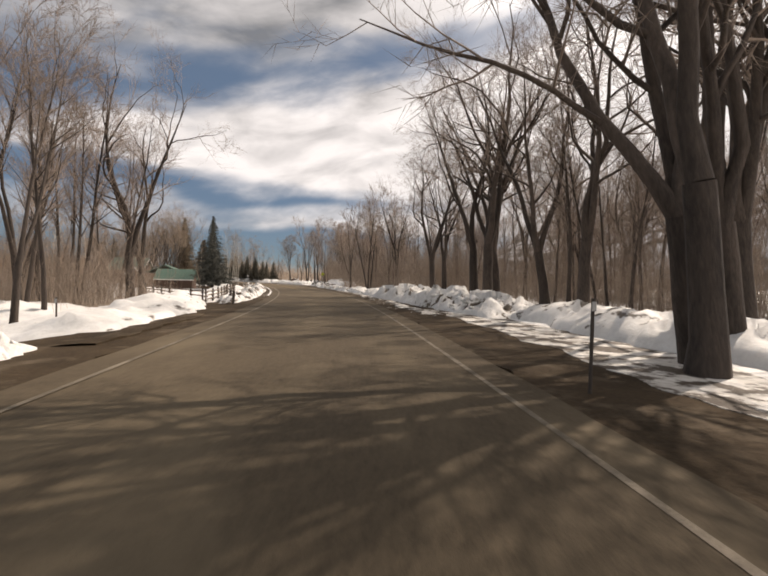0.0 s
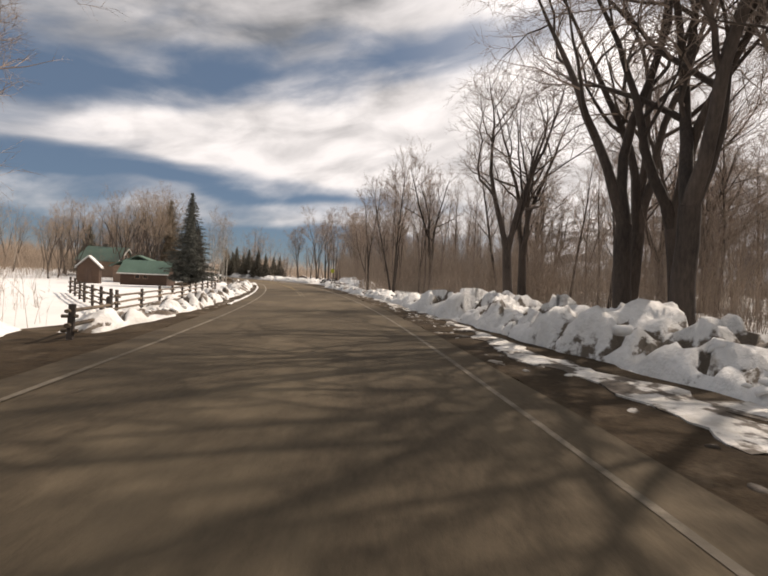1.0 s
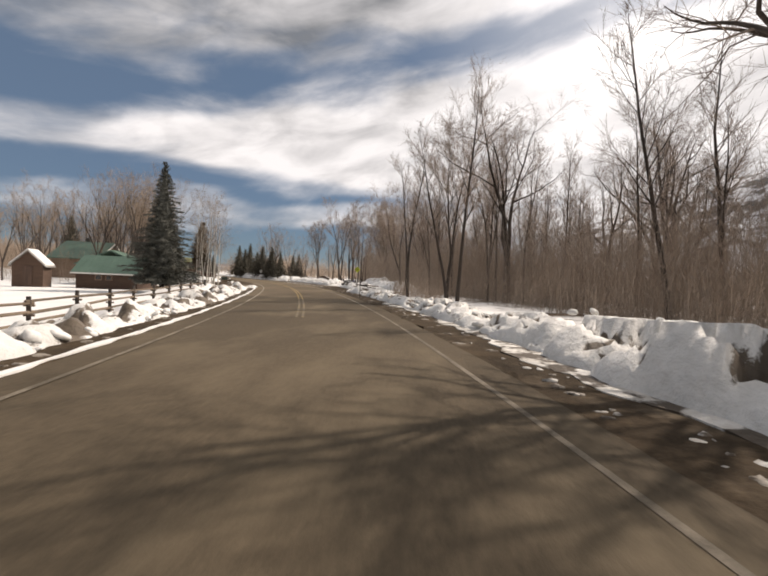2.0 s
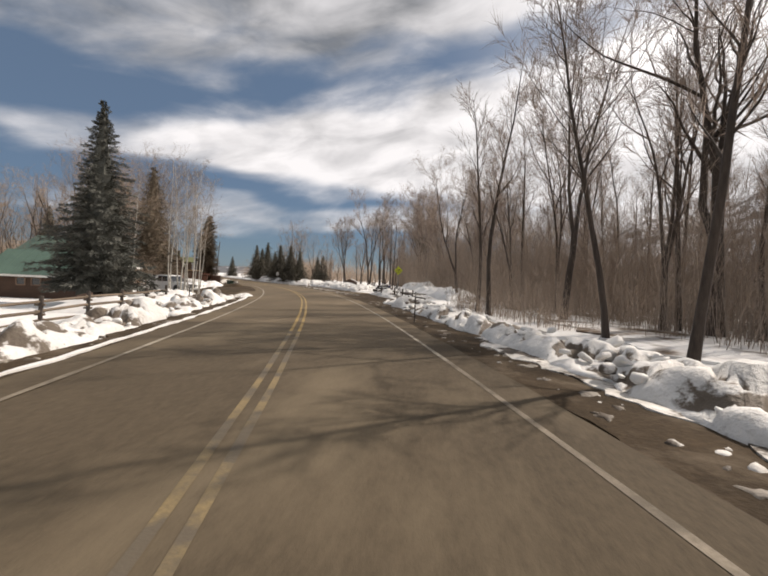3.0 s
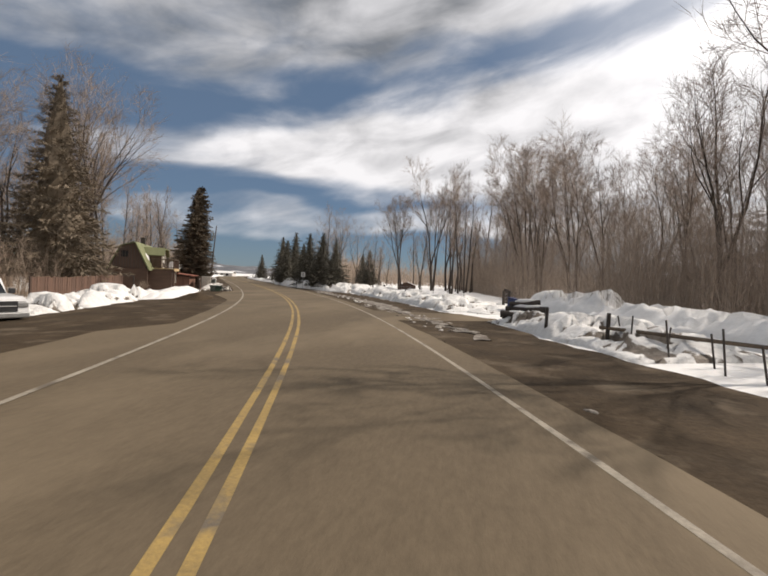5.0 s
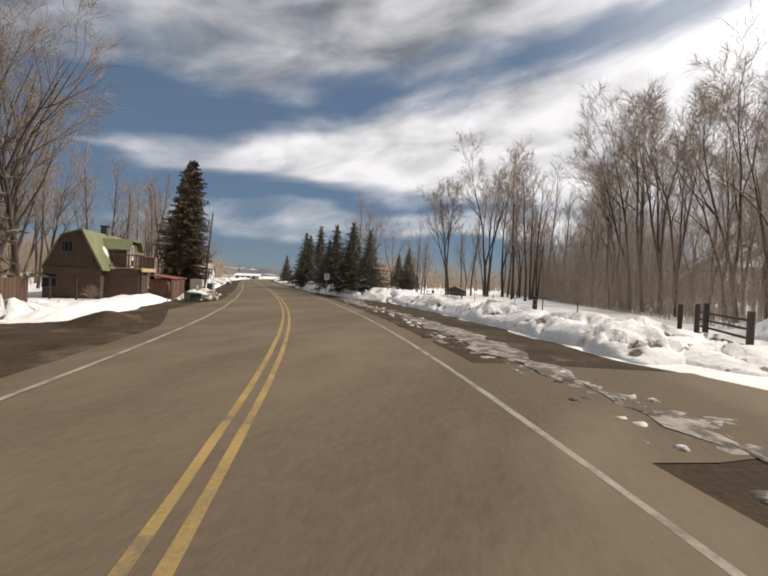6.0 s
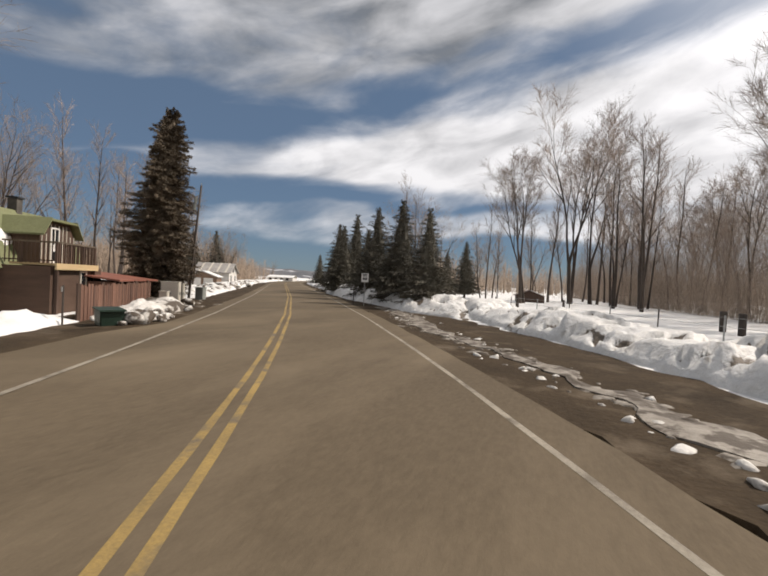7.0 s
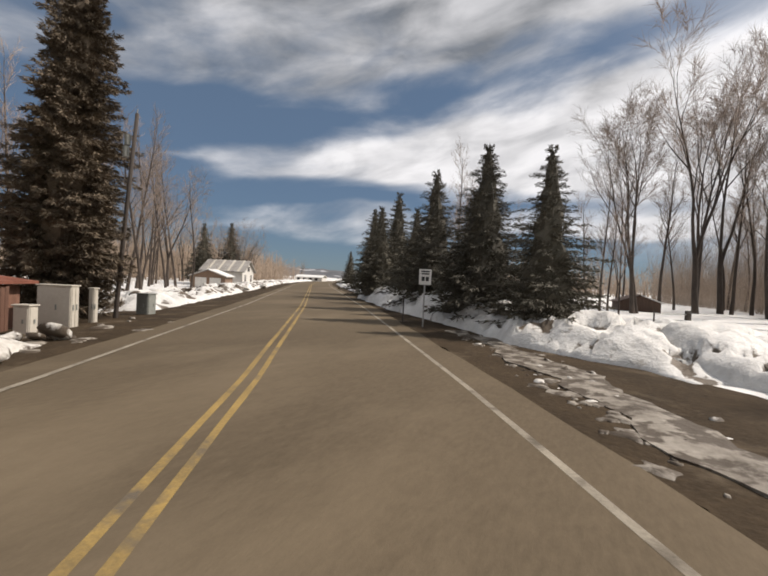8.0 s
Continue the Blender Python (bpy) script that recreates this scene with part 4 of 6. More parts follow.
for i in range(18):
    s, l = rng.uniform(98, 165), rng.uniform(-50, -28)
    put(rng.choice(TAN + ASPEN[:1]), s, l, rng.uniform(9, 13), 12, rng.uniform(0, 360), USED)
for i in range(12):
    put(rng.choice(TAN), rng.uniform(140, 215), rng.uniform(-34, -19), rng.uniform(8, 13), 12, rng.uniform(0, 360), USED)
for i in range(24):
    s = rng.uniform(165, 320)
    put(rng.choice(TAN), s, mid(s) + rng.choice((-1, 1)) * rng.uniform(14, 60), rng.uniform(7, 11), 12, rng.uniform(0, 360), USED)

for s, l, h in [(158, 11, 14), (161, 13.5, 13), (152, -15.5, 13), (155, -18.0, 14), (158, -16.0, 12), (160, -19.5, 15), (163, -17.0, 13.5), (166, -21.0, 14), (150, -19.0, 12), (170, -22.5, 13), (147, -17.5, 11), (157, -22.0, 13), (161.5, -15.0, 11), (175, -24, 13)]:
    put(rng.choice(SLIM), s, l, h, 11, rng.uniform(0, 360), USED)

for s, l, h in [(27.2, -17.9, 13), (28.0, -16.8, 14), (35.9, -19.9, 14), (28.7, -15.5, 13), (37.1, -17.4, 12), (37.6, -16.3, 13), (30.0, -12.9, 13), (33.0, -18.0, 14), (24.0, -15.5, 13), (26.0, -20.0, 13), (22.5, -17.0, 14), (31.5, -16.5, 15)]:
    put(rng.choice(SLIM), s, l, h, 11, rng.uniform(0, 360), USED)
for i in range(22):
    s = rng.uniform(122, 152)
    put(rng.choice(SLIM), s, rng.uniform(-36, -20), rng.uniform(11, 16), 11, rng.uniform(0, 360), USED)

SPRUCE = [conifer(3, 12.0, 4.7, False, NEEDLE, "dark green spruce with drooping boughs", "spruces beside the road", 1.0, 34, 1.0),
          conifer(5, 12.0, 4.3, False, NEEDLE, "dark green spruce with drooping boughs", "spruces beside the road", 1.0, 34, 1.0),
          conifer(6, 12.0, 4.2, False, NEEDLE, "dark spruce far along the road", "spruces beside the road", 1.1, 14, 1.6)]
PINE = [conifer(8, 14.0, 2.95, True, NEEDLE_WARM, "massive dense old spruce with rusty-green needles", "old spruces by the houses", 0.5, 84, 0.62)]
SPRUCE_SLIM = [conifer(10, 14.0, 4.3, False, NEEDLE_WARM, "slender grey-green spruce behind a parked truck", "old spruces by the houses", 0.8, 30, 1.0)]
SPRUCE_TALL = [conifer(9, 14.0, 3.9, False, NEEDLE_BLUE, "tall grey-green spruce in a snowy yard", "old spruces by the houses", 0.75, 40, 1.0)]
for proto, base, s, l, h in [
        (SPRUCE_TALL[0], 14, 77.7, -13.1, 12.2), (SPRUCE_SLIM[0], 14, 113.8, -16.9, 15.6), (SPRUCE[2], 12, 125.4, -30.5, 10.2),
        (SPRUCE[0], 12, 150.9, 2.9, 7.6), (SPRUCE[1], 12, 153.0, 4.5, 9.2), (SPRUCE[1], 12, 140.6, 5.0, 8.0), (SPRUCE[0], 12, 134.4, 5.8, 7.6), (SPRUCE[1], 12, 130.9, 6.8, 6.5), (SPRUCE[0], 12, 137.6, 6.3, 6.3),
        (SPRUCE[2], 12, 157.4, 19.2, 7.2), (SPRUCE[0], 12, 146.0, 4.9, 6.8), (SPRUCE[2], 12, 160.0, 3.0, 8.8), (SPRUCE[2], 12, 172.0, 12.0, 7.0), (SPRUCE[2], 12, 186.0, 26.0, 8.0),
        (SPRUCE[2], 12, 186.0, -17.5, 9.6), (SPRUCE[2], 12, 182.5, -20.5, 9.0), (SPRUCE[2], 12, 205.0, 1.5, 7.2), (SPRUCE[2], 12, 200.0, 12.0, 9.0), (SPRUCE[2], 12, 196.0, 20.0, 8.0)]:
    put(proto, s, l, h, base, rng.uniform(0, 360), USED, None, 0.0)

put(PINE[0], *along(-50.9, 118.6), 11.7, 14, 60, USED, None, 3.0)


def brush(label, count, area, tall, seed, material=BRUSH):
    """A thicket of thin leafless stems, far too many to count."""
    rng = random.Random(seed)
    verts, faces = [], []
    for _ in range(count):
        s, l = area(rng)
        h = tall * (0.35 + 1.0 * rng.random() ** 1.5) * (1.0 + 0.35 * fractal(s * 0.16, l * 0.16, seed, 2))
        p = np.array(at(s, l, ground_z(s, l) - 0.1))
        way = np.array([rng.gauss(0, 0.15), rng.gauss(0, 0.15), 1.0]) * h
        half = p + way * 0.5 * np.array([0.7, 0.7, 1.0])
        r = rng.uniform(0.005, 0.012)
        spike(p, half, r * 1.3, verts, faces)
        blade(half, p + way, r, rng, verts, faces)
        for _k in range(7):
            q = rng.uniform(0.2, 0.95)
            b = p + way * q * np.array([0.5 + 0.5 * q, 0.5 + 0.5 * q, 1.0])
            blade(b, b + np.array([rng.gauss(0, 0.11), rng.gauss(0, 0.11), rng.uniform(0.08, 0.26)]) * h, r * 0.8, rng, verts, faces)
    ob = new("brush", mesh_of("brush", verts, faces, material))
    return tagged(ob, label, "brush", kind="stuff")


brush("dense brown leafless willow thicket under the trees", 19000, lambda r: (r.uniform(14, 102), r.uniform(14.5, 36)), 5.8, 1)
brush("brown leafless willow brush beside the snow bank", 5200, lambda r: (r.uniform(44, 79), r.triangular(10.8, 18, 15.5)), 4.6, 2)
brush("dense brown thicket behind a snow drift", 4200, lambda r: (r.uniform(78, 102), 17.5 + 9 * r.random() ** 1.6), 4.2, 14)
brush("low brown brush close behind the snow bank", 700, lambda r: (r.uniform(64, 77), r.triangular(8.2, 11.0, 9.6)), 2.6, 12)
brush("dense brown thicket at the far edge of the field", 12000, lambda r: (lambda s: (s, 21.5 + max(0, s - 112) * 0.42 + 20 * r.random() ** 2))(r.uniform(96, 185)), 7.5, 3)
RUST = surface("rust_willow_stems", (0.22, 0.135, 0.082), (0.42, 0.27, 0.17), 0.3, 0.85, 0.2, 8)
brush("rust-brown willow thicket beside a field entrance", 2600, lambda r: (r.gauss(43, 5), r.gauss(-31, 4)), 4.2, 4, RUST)
brush("rust-brown brush beside a snow mound", 2400, lambda r: (r.gauss(30, 2.4), r.gauss(-17, 2.6)), 4.0, 24)
brush("tan leafless thicket behind the houses", 3000, lambda r: (r.uniform(98, 175), r.uniform(-50, -22)), 5.5, 5, TWIG_PALE)
brush("tan leafless brush far along the road", 4000, lambda r: (lambda s: (s, mid(s) + r.choice((-1, 1)) * r.uniform(12, 70)))(r.uniform(165, 340)), 5.0, 6, TWIG_PALE)
brush("tan brush in front of a brown house", 700, lambda r: (r.uniform(106, 119), r.uniform(-20, -15.5)), 3.4, 9, TWIG_PALE)
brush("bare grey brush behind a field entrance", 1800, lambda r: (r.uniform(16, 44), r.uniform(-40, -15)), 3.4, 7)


def far_woods(label, count, seed, near, far, az0, az1):
    """Bare woodland round the edge of the open land, many stems merging with distance."""
    rng = random.Random(seed)
    verts, faces = [], []
    for _ in range(count):
        az, d = radians(rng.uniform(az0, az1)), rng.uniform(near, far)
        x, y = -30 + math.sin(az) * d, 80 + math.cos(az) * d
        i = int(np.argmin((LINE_X - x) ** 2 + (LINE_Y - y) ** 2))
        if (LINE_X[i] - x) ** 2 + (LINE_Y[i] - y) ** 2 < 22 ** 2:
            continue
        h = rng.uniform(4, 11)
        spike((x, y, -0.3), (x + rng.gauss(0, 0.6), y + rng.gauss(0, 0.6), h), rng.uniform(0.10, 0.2), verts, faces)
        for _k in range(3):
            q = rng.uniform(0.3, 0.8)
            spike((x, y, h * q), (x + rng.gauss(0, 1.3), y + rng.gauss(0, 1.3), h * (q + rng.uniform(0.15, 0.35))), 0.07, verts, faces)
    ob = new("far_woods", mesh_of("far_woods", verts, faces, TWIG_PALE))
    return tagged(ob, label, "woods", kind="stuff")


far_woods("bare brown woodland at the edge of the snowfields", 5500, 3, 130, 300, -75, 55)
far_woods("bare brown woodland along the road ahead", 3200, 4, 105, 230, -56, -12)


# ------------------------------------------------------------------ house materials
PLANK_DARK = surface("dark_stained_boards", (0.050, 0.030, 0.021), (0.115, 0.068, 0.046), 1.2, 0.75, 0.6, 10, stretch=(6, 6, 0.4))
WALL_BROWN = surface("brown_siding", (0.058, 0.033, 0.021), (0.105, 0.062, 0.041), 1.0, 0.8, 0.5, 10, stretch=(1, 1, 5))
WALL_TAN = surface("tan_log_siding", (0.16, 0.105, 0.07), (0.27, 0.18, 0.125), 1.0, 0.8, 0.6, 10, stretch=(1, 1, 5))
ROOF_GREEN = surface("green_metal_roof", (0.055, 0.10, 0.075), (0.10, 0.165, 0.125), 0.6, 0.5, 0.25, 12)
ROOF_OLIVE = surface("olive_shingle_roof", (0.13, 0.14, 0.065), (0.22, 0.23, 0.115), 0.8, 0.7, 0.5, 14)
ROOF_RUST = surface("rusty_metal_roof", (0.16, 0.055, 0.035), (0.30, 0.12, 0.08), 1.0, 0.65, 0.4, 10)
ROOF_TIN = surface("weathered_tin_roof", (0.24, 0.22, 0.20), (0.46, 0.44, 0.41), 0.8, 0.5, 0.3, 9, metal=0.2)
WHITE_PAINT = surface("white_paint", (0.62, 0.60, 0.56), (0.80, 0.78, 0.74), 1.5, 0.55, 0.2, 9)
BEIGE_METAL = surface("beige_painted_metal", (0.50, 0.46, 0.39), (0.62, 0.58, 0.50), 1.5, 0.45, 0.15, 9, spots=(0.30, 0.26, 0.20), spot_scale=3.0, spot_at=(0.64, 0.75))
GREY_METAL = surface("grey_painted_metal", (0.20, 0.21, 0.19), (0.32, 0.33, 0.30), 1.5, 0.5, 0.2, 9)
TIMBER_NEW = surface("fresh_yellow_timber", (0.42, 0.30, 0.15), (0.60, 0.46, 0.26), 1.4, 0.7, 0.4, 9, stretch=(1, 0.2, 4))
LOG = surface("weathered_log_rail", (0.075, 0.055, 0.037), (0.20, 0.152, 0.106), 1.5, 0.85, 0.6, 8, stretch=(2, 0.4, 2), vary=0.5)
POST_DARK = surface("dark_wooden_post", (0.030, 0.024, 0.020), (0.085, 0.068, 0.056), 2.0, 0.85, 0.7, 8, stretch=(2, 2, 0.4), vary=0.4)
FENCE_RED = surface("red_brown_fence_board", (0.085, 0.042, 0.028), (0.22, 0.115, 0.078), 1.6, 0.8, 0.5, 8, stretch=(3, 3, 0.4), vary=0.7)
PANEL_BROWN = surface("brown_fence_panel", (0.085, 0.047, 0.031), (0.14, 0.08, 0.054), 1.2, 0.8, 0.5, 8, stretch=(3, 3, 0.4), vary=0.3)
GLASS = surface("dark_window_glass", (0.010, 0.012, 0.014), (0.025, 0.028, 0.032), 0.8, 0.08, 0.0, 4, coat=0.3)
CAR_WHITE = surface("white_car_paint", (0.66, 0.66, 0.65), (0.76, 0.76, 0.75), 0.8, 0.3, 0.02, 5, coat=0.6)
BLACK_PLASTIC = surface("black_plastic", (0.012, 0.012, 0.013), (0.035, 0.035, 0.036), 3.0, 0.55, 0.2, 8)
RUBBER = surface("tyre_rubber", (0.014, 0.014, 0.014), (0.035, 0.034, 0.033), 3.0, 0.85, 0.4, 8)
STEEL = surface("galvanised_steel", (0.28, 0.28, 0.27), (0.45, 0.45, 0.44), 3.0, 0.45, 0.2, 9, metal=0.6)
SIGN_YELLOW = surface("yellow_green_sign_sheet", (0.52, 0.58, 0.02), (0.66, 0.72, 0.04), 2.0, 0.45, 0.1, 9)
SIGN_WHITE = surface("white_sign_sheet", (0.62, 0.61, 0.58), (0.74, 0.73, 0.70), 2.0, 0.45, 0.1, 9)
INK = surface("black_sign_ink", (0.012, 0.012, 0.012), (0.03, 0.03, 0.03), 2.0, 0.6, 0.1, 9)
BIN_GREEN = surface("dark_green_plastic", (0.010, 0.026, 0.016), (0.022, 0.046, 0.030), 2.0, 0.5, 0.2, 9)
BIN_BLUE = surface("blue_plastic", (0.012, 0.022, 0.075), (0.025, 0.042, 0.13), 2.0, 0.5, 0.2, 9)
BOULDER = surface("pale_boulder", (0.16, 0.15, 0.135), (0.40, 0.38, 0.345), 1.4, 0.85, 0.9, 8, vary=0.4, fall=0.05)
STONE = surface("chimney_stone", (0.05, 0.045, 0.04), (0.12, 0.105, 0.09), 3.0, 0.85, 0.8, 6)


def rod(bm_or_none, a, b, r, sides=8):
    """A round bar between two points."""
    verts, faces = [], []
    a, b = Vector(a), Vector(b)
    tube([tuple(a), tuple((a + b) / 2), tuple(b)], [r, r, r], sides, verts, faces)
    bm = bm_or_none or bmesh.new()
    vs = [bm.verts.new(v) for v in verts]
    for f in faces:
        bm.faces.new([vs[i] for i in f])
    bm.faces.new([vs[i] for i in range(sides)][::-1])
    return bm


def window(parent, x, y0, y1, z0, z1, out=1, trim=WHITE_PAINT, bars=True, axis="x"):
    """A framed window on a wall at x whose outside is towards out; axis y swaps the two."""
    def b(xr, yr, zr, bev=0.0):
        return boxed(xr, yr, zr, bev) if axis == "x" else boxed(yr, xr, zr, bev)
    lo, hi = sorted((x, x + 0.05 * out))
    w = part("window", b((x - 0.05, x + 0.02), (y0, y1), (z0, z1)) if out > 0 else b((x - 0.02, x + 0.05), (y0, y1), (z0, z1)), GLASS, parent, "dark window glass")
    t = 0.08
    for name, yr, zr in (("frame", (y0 - t, y0), (z0 - t, z1 + t)), ("frame", (y1, y1 + t), (z0 - t, z1 + t)), ("frame", (y0, y1), (z1, z1 + t)), ("sill", (y0, y1), (z0 - t, z0))):
        part(name, b((lo, hi), yr, zr, 0.008), trim, w, "white painted trim" if trim == WHITE_PAINT else "")
    if bars:
        part("glazing_bar", b((lo, lo + 0.035) if out > 0 else (hi - 0.035, hi), ((y0 + y1) / 2 - 0.025, (y0 + y1) / 2 + 0.025), (z0, z1)), trim, w)
    return w


def wall_prism(parent, name, profile, along, start, length, material, label=""):
    """A wall whose outline in x, z is pushed along y (or outline in y, z pushed along x)."""
    if along == "y":
        return part(name, slab(bmesh.new(), [(u, start, v) for u, v in profile], (0, length, 0)), material, parent, label)
    return part(name, slab(bmesh.new(), [(start, u, v) for u, v in profile], (length, 0, 0)), material, parent, label)


def battens(parent, along, fixed, lo, hi, step, zlow, ztop, material, out=0.03):
    """Upright cover strips on a boarded wall; ztop is a function of the place along it."""
    n = int((hi - lo) / step)
    for i in range(n + 1):
        u = lo + (hi - lo) * i / n
        top = ztop(u)
        if top - zlow < 0.15:
            continue
        rng_x, rng_y = ((fixed, fixed + out), (u - 0.025, u + 0.025)) if along == "y" else ((u - 0.025, u + 0.025), (fixed, fixed + out))
        rng_x, rng_y = tuple(sorted(rng_x)), tuple(sorted(rng_y))
        part("batten", boxed(rng_x, rng_y, (zlow, top)), material, parent)


def timber_house():
    """Low wing with a green roof along the yard, a higher gabled house behind it, and a shed beside them."""
    wing = thing("house", place(90.3, -18.9, -0.62, -12.8), "low tan timber house with green metal roof and white trim", "house")
    y0 = 3.4
    part("wall", boxed((-7, 0), (y0, 8.2), (-0.5, 2.5)), WALL_TAN, wing)
    part("plinth", boxed((-0.02, 0.05), (y0, 8.22), (-0.5, 0.55)), WALL_BROWN, wing, "red-brown lower boards")
    ridge, eave, over = 4.2, 2.42, 0.6
    c = -3.5

    def hipped(points, quads, rim):
        """A closed roof shell from its upper points."""
        bm = bmesh.new()
        v = [bm.verts.new(p) for p in points]
        w = [bm.verts.new((p[0], p[1], p[2] - 0.16)) for p in points]
        for q in quads:
            bm.faces.new([v[i] for i in q])
            bm.faces.new([w[i] for i in q][::-1])
        for i, j in zip(rim, rim[1:] + rim[:1]):
            bm.faces.new((v[j], v[i], w[i], w[j]))
        bmesh.ops.recalc_face_normals(bm, faces=bm.faces)
        return bm

    r = part("roof", hipped([(c, y0 - 0.2, ridge), (c, 5.2, ridge), (over, y0 - 0.2, eave), (over, 8.9, eave), (-7 - over, 8.9, eave), (-7 - over, y0 - 0.2, eave)],
                            [(0, 2, 3, 1), (1, 3, 4), (1, 4, 5, 0)], [0, 2, 3, 4, 5]), ROOF_GREEN, wing, "green metal roof")
    part("fascia", boxed((over, over + 0.04), (y0 - 0.2, 8.94), (eave - 0.2, eave + 0.02)), WHITE_PAINT, wing, "white fascia board")
    part("fascia", boxed((-7 - over, over), (8.9, 8.94), (eave - 0.2, eave + 0.02)), WHITE_PAINT, wing, "white fascia board")
    for y in (4.1, 6.5):
        window(wing, 0.0, y - 0.45, y + 0.45, 1.15, 2.1)
    window(wing, 8.2, -2.6, -1.5, 1.15, 2.1, axis="y")
    part("porch_post", boxed((0.40, 0.54), (8.4, 8.54), (-0.5, eave - 0.02)), WALL_TAN, wing)

    # garage: local x along its eave, y away from the eave
    g = thing("garage", pose(-39.3, 73.5, -0.85, 0, 0, 14), "low brown garage with green metal roof in deep snow", "garage")
    wall_prism(g, "wall", [(0.0, -0.3), (4.0, -0.3), (4.0, 1.8), (2.0, 3.3), (0.0, 1.8)], "x", 0.0, 5.8, WALL_BROWN, "brown board siding")
    for lo, hi in ((-0.45, 2.0), (4.45, 2.0)):
        panel = part("roof", slab(bmesh.new(), [(-0.3, lo, 1.62), (6.1, lo, 1.62), (6.1, hi, 3.42), (-0.3, hi, 3.42)], (0, 0, 0.12)), ROOF_GREEN, g, "green metal roof")
        for i in range(11):
            x = -0.25 + i * 0.62
            part("roof_seam", slab(bmesh.new(), [(x, lo, 1.74), (x + 0.04, lo, 1.74), (x + 0.04, hi, 3.54), (x, hi, 3.54)], (0, 0, 0.03)), ROOF_GREEN, panel)
    part("gutter", boxed((-0.3, 6.1), (-0.52, -0.45), (1.58, 1.72)), WHITE_PAINT, g, "pale gutter")
    for x in (2.1, 3.1):
        window(g, 0.0, x - 0.25, x + 0.25, 1.05, 1.5, -1, WALL_TAN, False, "y")

    m = pose(-54.6, 98.2, -0.45, 0, 0, 14)
    main = thing("house", m, "gabled timber house with steep green roof and white bargeboards", "house")
    prof = [(-4.6, -0.6), (4.6, -0.6), (4.6, 3.0), (0, 5.35), (-4.6, 3.0)]
    wall_prism(main, "wall", prof, "x", -6.2, 6.2, WALL_TAN)
    for sgn, name in ((-1, "roof"), (1, "roof")):
        poly = [(0.5, 0, 5.62), (0.5, 5.3 * sgn, 2.86), (-6.6, 5.3 * sgn, 2.86), (-6.6, 0, 5.62)]
        part(name, slab(bmesh.new(), poly, (0, 0, 0.16)), ROOF_GREEN, main, "green metal roof")
        part("bargeboard", slab(bmesh.new(), [(0.5, 0, 5.40), (0.5, 0, 5.64), (0.5, 5.32 * sgn, 2.88), (0.5, 5.32 * sgn, 2.64)], (0.06, 0, 0)), WHITE_PAINT, main, "white bargeboard")
    window(main, 0.0, -0.7, 0.7, 3.2, 4.3)
    window(main, 0.0, -3.2, -1.8, 1.0, 2.2)
    window(main, 0.0, 1.8, 3.2, 1.0, 2.2)
    part("chimney", boxed((-4.4, -3.7), (1.2, 1.9), (4.2, 6.4), 0.03), STONE, main)

    shed = thing("shed", pose(-42.0, 71.4, -0.65, 0, 0, 30) @ Matrix.Diagonal((0.78, 0.85, 1.1, 1)), "small brown gabled shed with snow on its roof", "shed")
    prof = [(-1.5, -0.1), (1.5, -0.1), (1.5, 1.9), (0, 3.0), (-1.5, 1.9)]
    wall_prism(shed, "wall", prof, "y", -1.7, 3.4, WALL_BROWN)
    for sgn in (-1, 1):
        part("roof", slab(bmesh.new(), [(0, -2.0, 3.06), (1.85 * sgn, -2.0, 1.70), (1.85 * sgn, 2.0, 1.70), (0, 2.0, 3.06)], (0, 0, 0.08)), ROOF_TIN, shed)
        part("roof_snow", slab(bmesh.new(), [(0, -1.9, 3.15), (1.75 * sgn, -1.9, 1.86), (1.75 * sgn, 1.9, 1.86), (0, 1.9, 3.15)], (0, 0, 0.12)), SNOW, shed, "layer of white snow")
    part("door", boxed((-0.45, 0.45), (-1.76, -1.68), (0, 1.75)), PLANK_DARK, shed)


